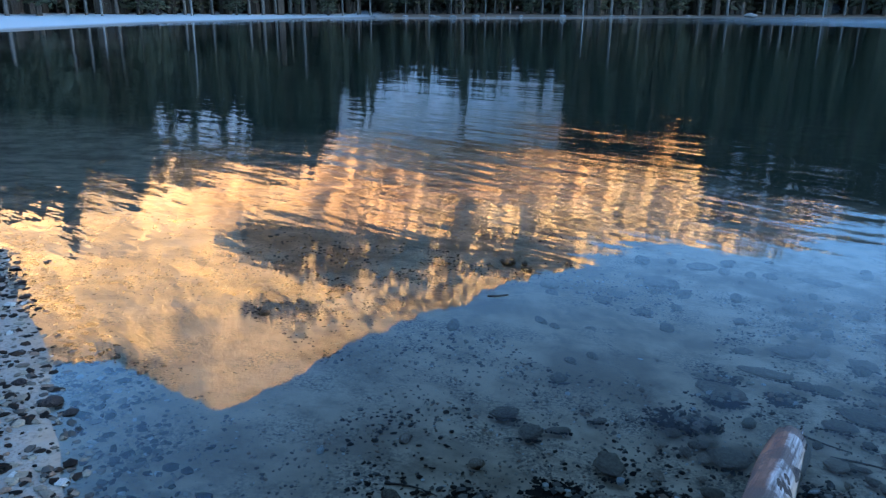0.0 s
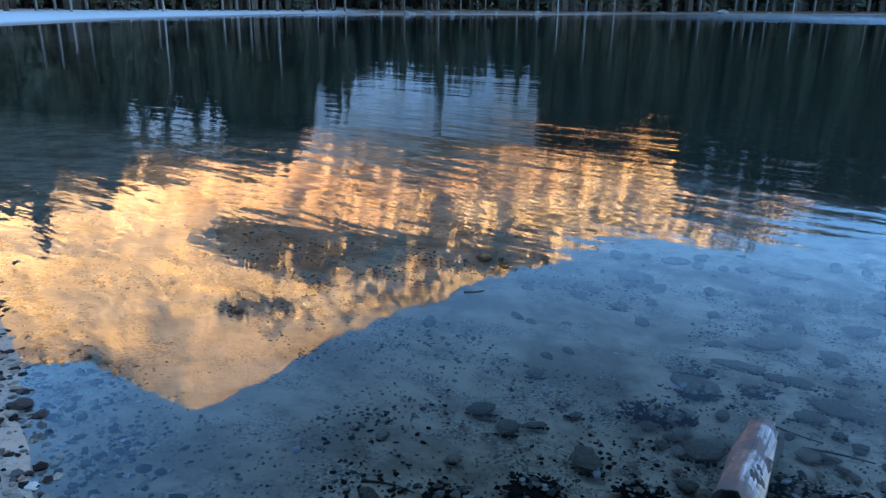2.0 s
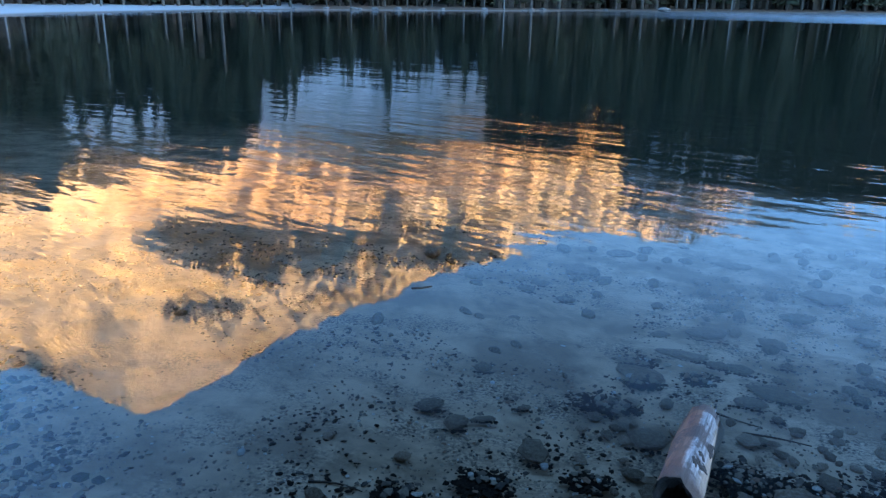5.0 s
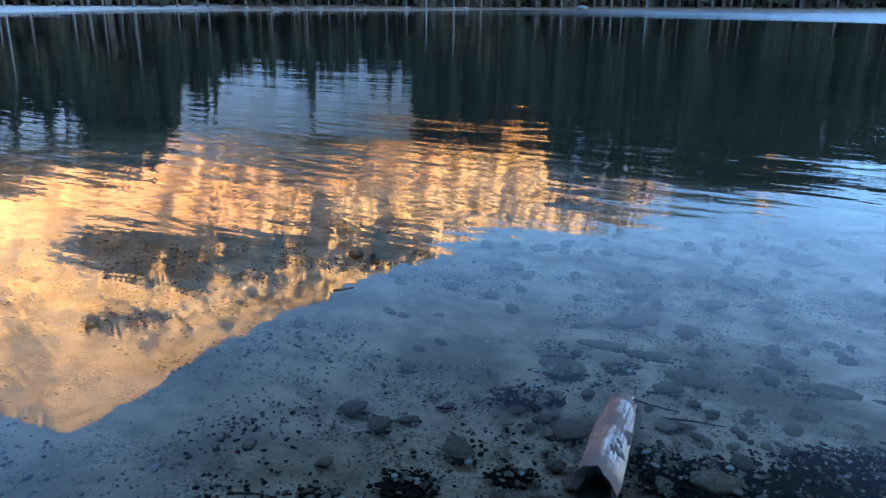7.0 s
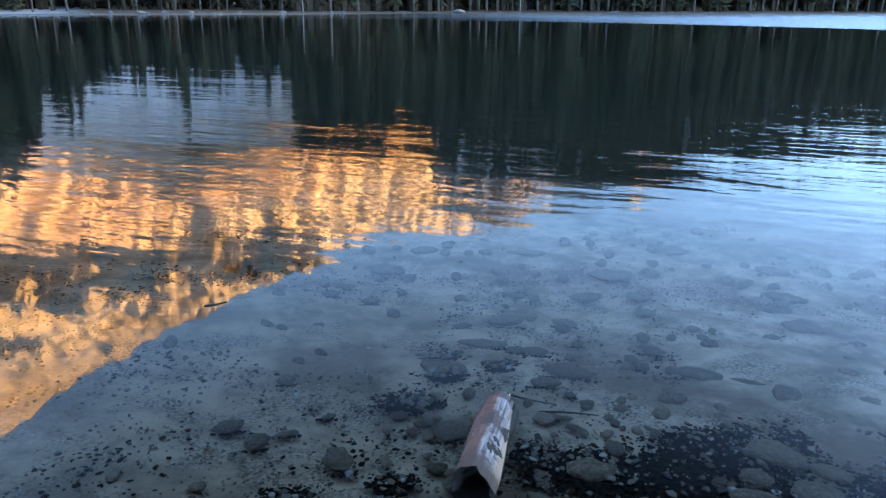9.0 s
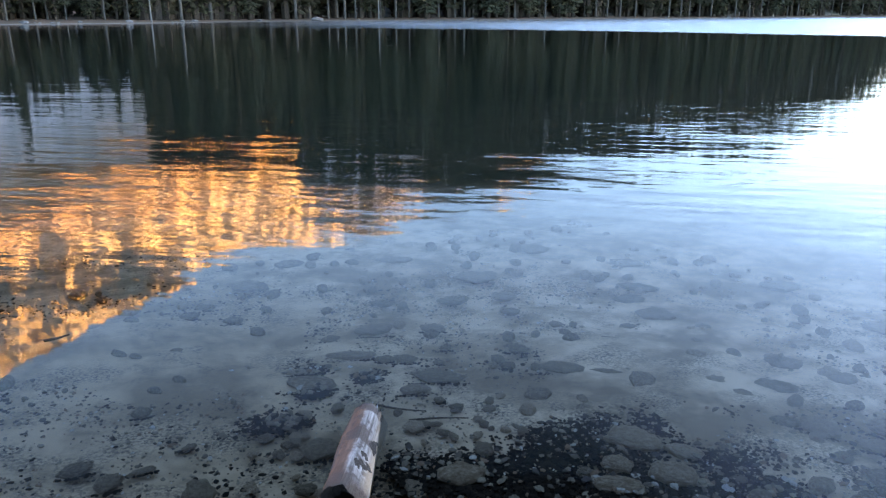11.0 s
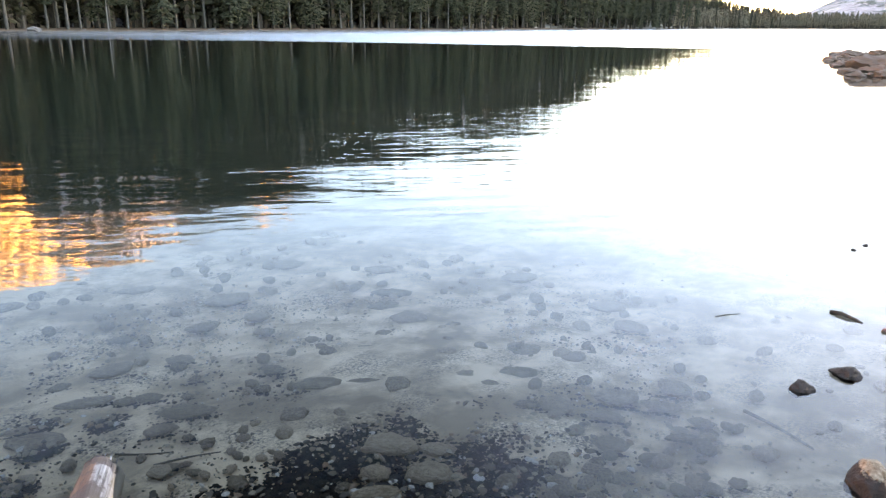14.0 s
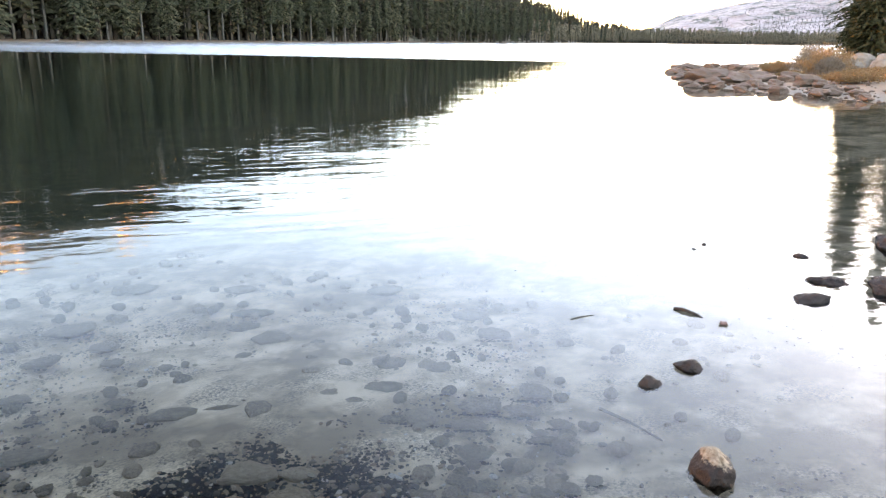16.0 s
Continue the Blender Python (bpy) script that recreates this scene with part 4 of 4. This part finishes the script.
def build_log():
    wood, rot = log_materials()
    near, far = Vector((0.824, 1.959, 0.03)), Vector((1.203, 2.532, -0.033))
    axis = far - near
    ln = axis.length
    m = Matrix.Translation(near) @ axis.to_track_quat("Z", "Y").to_matrix().to_4x4()
    ob = thing("driftwood_log", "weathered driftwood log, split grey wood with brown bark, half in water", "driftwood", m)
    segs, rings = 30, 34
    vs, fs = [], []
    for q in range(rings + 1):
        s = q / rings
        for e in range(segs):
            a = 2 * math.pi * e / segs
            r = 0.079 * (1.0 - 0.04 * s)
            r *= 1 + 0.1 * noise.noise(Vector((math.cos(a) * 1.3, math.sin(a) * 1.3, s * 3.0)))
            r += 0.006 * noise.noise(Vector((math.cos(a) * 7, math.sin(a) * 7, s * 2.5)))
            # a split face along the upper side
            px, py = r * math.cos(a), r * math.sin(a)
            over = py * 0.6 - px * 0.8 - 0.055
            if over > 0:
                px, py = px + over * 0.8 * 0.8, py - over * 0.6 * 0.8
            zz = ln * s
            if q == rings:
                zz -= 0.09 * max(0, 0.5 + 0.5 * math.cos(a - 2.7)) - 0.02 * noise.noise(Vector((px * 30, py * 30, 1)))
            if q == 0:
                zz += 0.03 * noise.noise(Vector((px * 25, py * 25, 4))) + 0.02
            vs.append((px, py, zz))
    for q in range(rings):
        for e in range(segs):
            f = (e + 1) % segs
            fs.append((q * segs + e, q * segs + f, q * segs + segs + f, q * segs + segs + e))
    n = len(vs)
    tip = rings * segs
    vs.append((0.0, 0.0, ln * 0.985))
    for e in range(segs):
        fs.append((tip + e, tip + (e + 1) % segs, n))
    part_mesh("trunk", mesh_of("log_trunk", vs, fs, wood, True), ob, "split grey and brown weathered wood")
    hv, hf = [], []
    for q in range(4):
        s = q / 3
        for e in range(segs):
            p = Vector(vs[e])
            k = (0.97, 0.8, 0.66, 0.0)[q]
            jag = 1 + 0.25 * noise.noise(Vector((e * 0.8, q * 2.0, 7.0)))
            hv.append((p.x * k * (jag if 0 < q < 3 else 1), p.y * k * (jag if 0 < q < 3 else 1), p.z + (0.002, 0.02, 0.09, 0.13)[q]))
    for q in range(3):
        for e in range(segs):
            f = (e + 1) % segs
            hf.append((q * segs + f, q * segs + e, q * segs + segs + e, q * segs + segs + f))
    part_mesh("hollow_end", mesh_of("hollow_end", hv, hf, rot, True), ob, "dark rotten hollow end")
    # splinters at the submerged tip and flakes of bark on the split face
    for i, (a, l) in enumerate(((2.1, 0.07), (2.6, 0.045), (1.7, 0.05))):
        x, y = 0.05 * math.cos(a), 0.05 * math.sin(a)
        sv = [(x - 0.008, y, ln * 0.95), (x + 0.008, y - 0.004, ln * 0.95), (x, y + 0.01, ln * 0.95), (x * 1.1, y * 1.1, ln + l)]
        part_mesh("splinter", mesh_of("splinter", sv, [(0, 1, 3), (1, 2, 3), (2, 0, 3), (0, 2, 1)], wood), ob)
    for i, (t, u, w_) in enumerate(((0.3, 0.02, 0.034), (0.34, -0.01, 0.03), (0.4, 0.012, 0.028), (0.56, -0.012, 0.034), (0.62, -0.02, 0.022), (0.84, -0.026, 0.012))):
        me = stone_mesh("bark_flake", 90 + i, rot, 0.16, 0.5, 3, 0.3)
        f = part_mesh("bark_flake", me, ob)
        c, d = -0.8 * 0.056, 0.6 * 0.056
        f.location = (c + 0.6 * u, d + 0.8 * u, ln * t)
        f.rotation_euler = Vector((-0.8, 0.6, 0.0)).to_track_quat("Z", "Y").to_euler()
        f.scale = (w_ * 1.9, w_ * 2.8, w_ * 1.6)


build_log()


# ---- twigs and leaves ----
M_TWIG = bark("wet_twig", (0.03, 0.022, 0.018), (0.075, 0.055, 0.04))


def twig(points, r, label, group="twigs"):
    cu = bpy.data.curves.new("twig", "CURVE")
    cu.dimensions = "3D"
    cu.bevel_depth = r
    cu.bevel_resolution = 2
    sp = cu.splines.new("POLY")
    sp.points.add(len(points) - 1)
    for p, q, i in zip(sp.points, points, range(len(points))):
        p.co = (*q, 1)
        p.radius = 1 - 0.6 * i / len(points)
    tmp = bpy.data.objects.new("tmp", cu)
    me = bpy.data.meshes.new_from_object(tmp)
    bpy.data.objects.remove(tmp)
    me.materials.append(M_TWIG)
    return tagged(new("twig", me), label, "twig", group)


def bed_twig(x0, y0, x1, y1, r, bow):
    pts = []
    for i in range(7):
        s = i / 6
        x, y = x0 + (x1 - x0) * s - (y1 - y0) * bow * math.sin(s * 3.14), y0 + (y1 - y0) * s + (x1 - x0) * bow * math.sin(s * 3.14)
        pts.append((x, y, height_at(x, y) + r * 1.2))
    twig(pts, r, "thin dark sunken twig on the lake bed")


bed_twig(3.12, 3.2, 3.36, 2.8, 0.012, 0.12)
bed_twig(3.66, 0.98, 3.42, 0.6, 0.009, 0.03)
bed_twig(1.5, 2.75, 1.75, 2.62, 0.006, 0.05)
bed_twig(1.45, 3.0, 1.62, 2.8, 0.006, -0.05)
bed_twig(-0.4, 2.36, -0.2, 2.3, 0.005, 0.1)
twig([(4.72, 0.88, 0.0), (4.7, 0.82, 0.012), (4.68, 0.76, 0.008), (4.66, 0.7, -0.004)], 0.014, "dark waterlogged stick breaking the surface", "floating scraps")
twig([(4.2, 1.36, 0.0), (4.27, 1.32, 0.003), (4.34, 1.27, 0.0)], 0.004, "thin twig floating on calm water", "floating scraps")
twig([(0.08, 4.0, 0.0), (0.13, 3.99, 0.004), (0.2, 4.02, 0.0)], 0.008, "thin twig floating on calm water", "floating scraps")


def leaf(x, y, size, turn, colour_a, colour_b, label):
    k = Mat("dead_leaf", 0.7)
    k.colour(k.mix(k.noise(60, 3), colour_a, colour_b))
    vs, fs = [(0, 0, 0.004)], []
    n = 14
    for i in range(n):
        a = 2 * math.pi * i / n
        r = 0.5 * (0.62 + 0.38 * abs(math.cos(a * 1.5)))
        vs.append((r * math.cos(a), 0.6 * r * math.sin(a), 0.12 * math.sin(a * 2) ** 2))
        fs.append((0, 1 + i, 1 + (i + 1) % n))
    me = mesh_of("leaf", vs, fs, k.m, True)
    ob = new("leaf", me)
    ob.matrix_world = pose(x, y, 0.003, 0, 0, turn)
    ob.scale = (size, size, size)
    so = ob.modifiers.new("thickness", "SOLIDIFY")
    so.thickness = 0.03
    return tagged(ob, label, "leaf", "floating scraps")


leaf(4.61, 0.57, 0.09, 10, (0.1, 0.03, 0.02), (0.2, 0.07, 0.04), "curled russet leaf floating on calm water")
leaf(-2.78, 4.57, 0.06, 60, (0.012, 0.01, 0.01), (0.03, 0.022, 0.02), "small dark leaf floating on calm water")


# ---- the far shore ----
def build_far_boulders():
    kinds = [stone_mesh("boulder", s, M_BOULDER, 0.4, 0.35, 3, 0.9) for s in range(100, 105)]
    rng = random.Random(3)
    spots = [(-5.2, 1.1), (-4.0, 0.9), (-2.9, 1.3), (-0.9, 2.0), (0.6, 1.5), (2.3, 2.2), (5.6, 1.9), (8.7, 2.6), (12.1, 1.5), (12.9, 1.6), (21.5, 3.1),
             (4.3, 1.0), (3.2, 0.9), (17.4, 1.6), (24.5, 1.0), (32.8, 1.5), (36.1, 1.3), (39.4, 1.0), (46.9, 2.6), (51, 2.0), (53.8, 2.2), (59.2, 3.0), (64.7, 5.0)]
    for a, w_ in list(spots):
        for _ in range(rng.choice((0, 1, 1, 2, 3))):
            spots.append((a + rng.gauss(0, 0.35), w_ * rng.uniform(0.25, 0.7)))
    for i, (a, w_) in enumerate(spots):
        d = curve_at(a, SHORE_AZ, SHORE_D) + rng.uniform(0.6, 4.5)
        x, y = polar(a, d)
        stone(x, y, w_ * rng.uniform(0.5, 0.85), kinds[i % 5], "pale granite boulder on the far shore", 0.4, "boulders on the far shore", rng.uniform(0, 360), 0.25, name="boulder")
    snag_rng = random.Random(4)
    for a, h in ((-18.1, 9), (10.1, 6), (26.0, 9), (-23.9, 4)):
        d = treeline(a) - 4
        x, y = polar(a, d)
        tv, tf, cv, cf = conifer(snag_rng, h, 0.5, 0.8, 2, 1, 8, 0.13)
        ob = thing("snag", "bleached bare trunk of a dead pine", "dead tree", pose(x, y, height_at(x, y)), "dead pines on the far shore")
        part_mesh("trunk", mesh_of("trunk", tv, tf, M_PALE_BARK, True), ob)
        bm = bmesh.new()
        for i in range(10):
            z, b = snag_rng.uniform(0.35, 0.95) * h, snag_rng.uniform(0, 6.28)
            l = snag_rng.uniform(0.4, 1.2)
            p = [bm.verts.new((0.05 * math.cos(b + q), 0.05 * math.sin(b + q), z)) for q in (0, 2.1, 4.2)]
            t = bm.verts.new((l * math.cos(b), l * math.sin(b), z + snag_rng.uniform(-0.3, 0.3)))
            for q in range(3):
                bm.faces.new((p[q], p[(q + 1) % 3], t))
        me = bpy.data.meshes.new("dead_branches")
        bm.to_mesh(me)
        bm.free()
        me.materials.append(M_PALE_BARK)
        part_mesh("dead_branches", me, ob)


build_far_boulders()


# ---- the point on the near shore: rocks, dry brush, pines ----
M_COBBLE = foliage("brown_cobble", (0.11, 0.066, 0.045), (0.24, 0.163, 0.117))
M_BRUSH = foliage("dry_willow_brush", (0.31, 0.16, 0.072), (0.42, 0.245, 0.12))
M_GREY_BRUSH = foliage("bare_grey_brush", (0.2, 0.145, 0.1), (0.3, 0.22, 0.155))
M_NEAR_NEEDLES = foliage("near_pine_needles", (0.04, 0.038, 0.016), (0.085, 0.075, 0.032))


def brush(x, y, wide, high, material, label, seed):
    rng = random.Random(seed)
    z = height_at(x, y)
    ob = thing("bush", label, "bush", pose(x, y, z), "dry brush on the point")
    sv, sf, lv, lf = [], [], [], []
    for i in range(46):
        a, u = rng.uniform(0, 6.28), rng.random() ** 0.6
        bx, by = 0.25 * wide * u * math.cos(a), 0.25 * wide * u * math.sin(a)
        tx, ty, tz = 0.5 * wide * u * math.cos(a), 0.5 * wide * u * math.sin(a), high * (1 - 0.5 * u * u) * rng.uniform(0.75, 1.05)
        n = len(sv)
        sv += [(bx - 0.015, by, 0), (bx + 0.015, by, 0), (bx, by + 0.02, 0), (tx, ty, tz)]
        sf += [(n, n + 1, n + 3), (n + 1, n + 2, n + 3), (n + 2, n, n + 3)]
        for q in range(200):
            s = rng.uniform(0.25, 1.0)
            px, py, pz = bx + (tx - bx) * s + rng.gauss(0, 0.07 * wide), by + (ty - by) * s + rng.gauss(0, 0.07 * wide), max(0.03, tz * s + rng.gauss(0, 0.05 * high))
            k, b = rng.uniform(0.025, 0.06), rng.uniform(0, 6.28)
            m = len(lv)
            lv += [(px, py, pz), (px + k * math.cos(b), py + k * math.sin(b), pz + rng.uniform(-k, k)), (px + 0.4 * k * math.cos(b + 1.5), py + 0.4 * k * math.sin(b + 1.5), pz + k * 1.2)]
            lf.append((m, m + 1, m + 2))
    part_mesh("stem_tangle", mesh_of("stems", sv, sf, M_GREY_BRUSH), ob)
    part_mesh("foliage", mesh_of("leaves", lv, lf, material), ob)


def near_pine(x, y, h, radius, seed):
    rng = random.Random(seed)
    tv, tf, cv, cf = conifer(rng, h, 0.04, radius, 90, 14, 10, 0.28, 24, 0.19)
    ob = thing("pine_tree", "tall dense olive-green pine on the rocky point", "tree", pose(x, y, height_at(x, y)), "pines on the point")
    part_mesh("trunk", mesh_of("trunk", tv, tf, M_BARK, True), ob)
    part_mesh("crown", mesh_of("crown", cv, cf, M_NEAR_NEEDLES), ob)


def build_point():
    rng = random.Random(17)
    kinds = [stone_mesh("shore_rock", s, M_SHORE_STONE, 0.42, 0.3, 3, 0.95) for s in range(120, 126)]
    n = 0
    edge = [(24.0, -0.6), (26.2, 1.3), (29.3, 5.8), (34, 7.4), (40, 9.2), (46, 10.6), (51.5, 11.7)]
    lens_ = [math.dist(edge[i], edge[i + 1]) for i in range(6)]
    while n < 125:
        i = rng.choices(range(6), lens_)[0]
        t = rng.random()
        x = edge[i][0] + (edge[i + 1][0] - edge[i][0]) * t
        y = edge[i][1] + (edge[i + 1][1] - edge[i][1]) * t
        u = rng.random() ** 1.5 * 5 - 0.6
        x, y = x + 0.25 * u, y - u * 0.9
        if depth_in(x, y) > 0.8:
            continue
        w_ = rng.uniform(0.22, 0.85) * (0.5 + x / 60)
        stone(x, y, w_, rng.choice(kinds), "warm brown granite rock on the lake shore", 0.42, "rocks on the point", rng.uniform(0, 360), 0.2, name="shore_rock")
        n += 1
    for x, y, w_ in ((32.2, 6.4, 2.0), (32.1, 5.4, 1.6), (33.8, 4.7, 1.5), (31.0, 2.5, 1.3), (34.1, 3.4, 1.2), (31.5, 6.0, 1.0), (45, 10, 1.4), (50, 11.2, 0.8), (36, 7.6, 1.1)):
        stone(x, y, w_, rng.choice(kinds), "broad brown granite rock at the tip of the point", 0.42, "rocks on the point", rng.uniform(0, 360), 0.25, name="shore_rock")
    spots = []
    while len(spots) < 1100:
        x, y = rng.uniform(22, 55), rng.uniform(-4, 12.5)
        d = -depth_in(x, y)
        if -0.4 < d < 6 and rng.random() < 1.2 - d / 6:
            spots.append((x, y, height_at(x, y) + 0.01, rng.uniform(0.05, 0.2)))
    scatter("shore_cobbles", "small brown cobbles strewn along the point", "cobbles", spots, M_COBBLE, 0.55, 8)
    pale = [stone_mesh("boulder", s, M_WARM_BOULDER, 0.65, 0.2, 4, 0.5) for s in (130, 131)]
    for i, (a, d, w_) in enumerate(((87.3, 44, 1.5), (88.3, 45, 1.8), (89.6, 44, 1.7))):
        x, y = polar(a, d)
        stone(x, y, w_, pale[i % 2], "big pale granite boulder among dry brush", 0.65, "boulders on the point", 80 * i, 0.2, name="boulder")
    for i, (a, d, wd, hg, m, lab) in enumerate((
            (85.2, 42, 2.2, 1.5, M_GREY_BRUSH, "tangled grey-brown leafless brush"), (86.5, 40, 2.4, 1.45, M_BRUSH, "orange-brown dry willow bush"),
            (83.2, 43, 1.6, 0.6, M_BRUSH, "low russet brush on the rocky point"), (84.4, 36, 1.2, 0.35, M_BRUSH, "low russet brush on the rocky point"),
            (88.2, 33, 2.2, 0.5, M_BRUSH, "low tan brush on sandy ground"), (90.0, 36, 2.2, 0.5, M_BRUSH, "low tan brush on sandy ground"), (86.6, 37, 1.2, 0.9, M_GREY_BRUSH, "tangled grey-brown leafless brush"))):
        x, y = polar(a, d)
        brush(x, y, wd, hg, m, lab, 200 + i)
    for i, (a, d, h, r) in enumerate(((88.9, 50, 13.0, 2.9), (91.6, 53, 15, 2.2), (88.0, 66, 7, 1.7))):
        x, y = polar(a, d)
        near_pine(x, y, h, r, 300 + i)
    x, y = polar(89.6, 40)
    twig([(x - 0.4, y + 1.6, height_at(x, y) + 0.12), (x, y, height_at(x, y) + 0.25), (x + 0.3, y - 1.3, height_at(x, y) + 0.65)], 0.12, "pale driftwood trunk lying on the sand")


build_point()
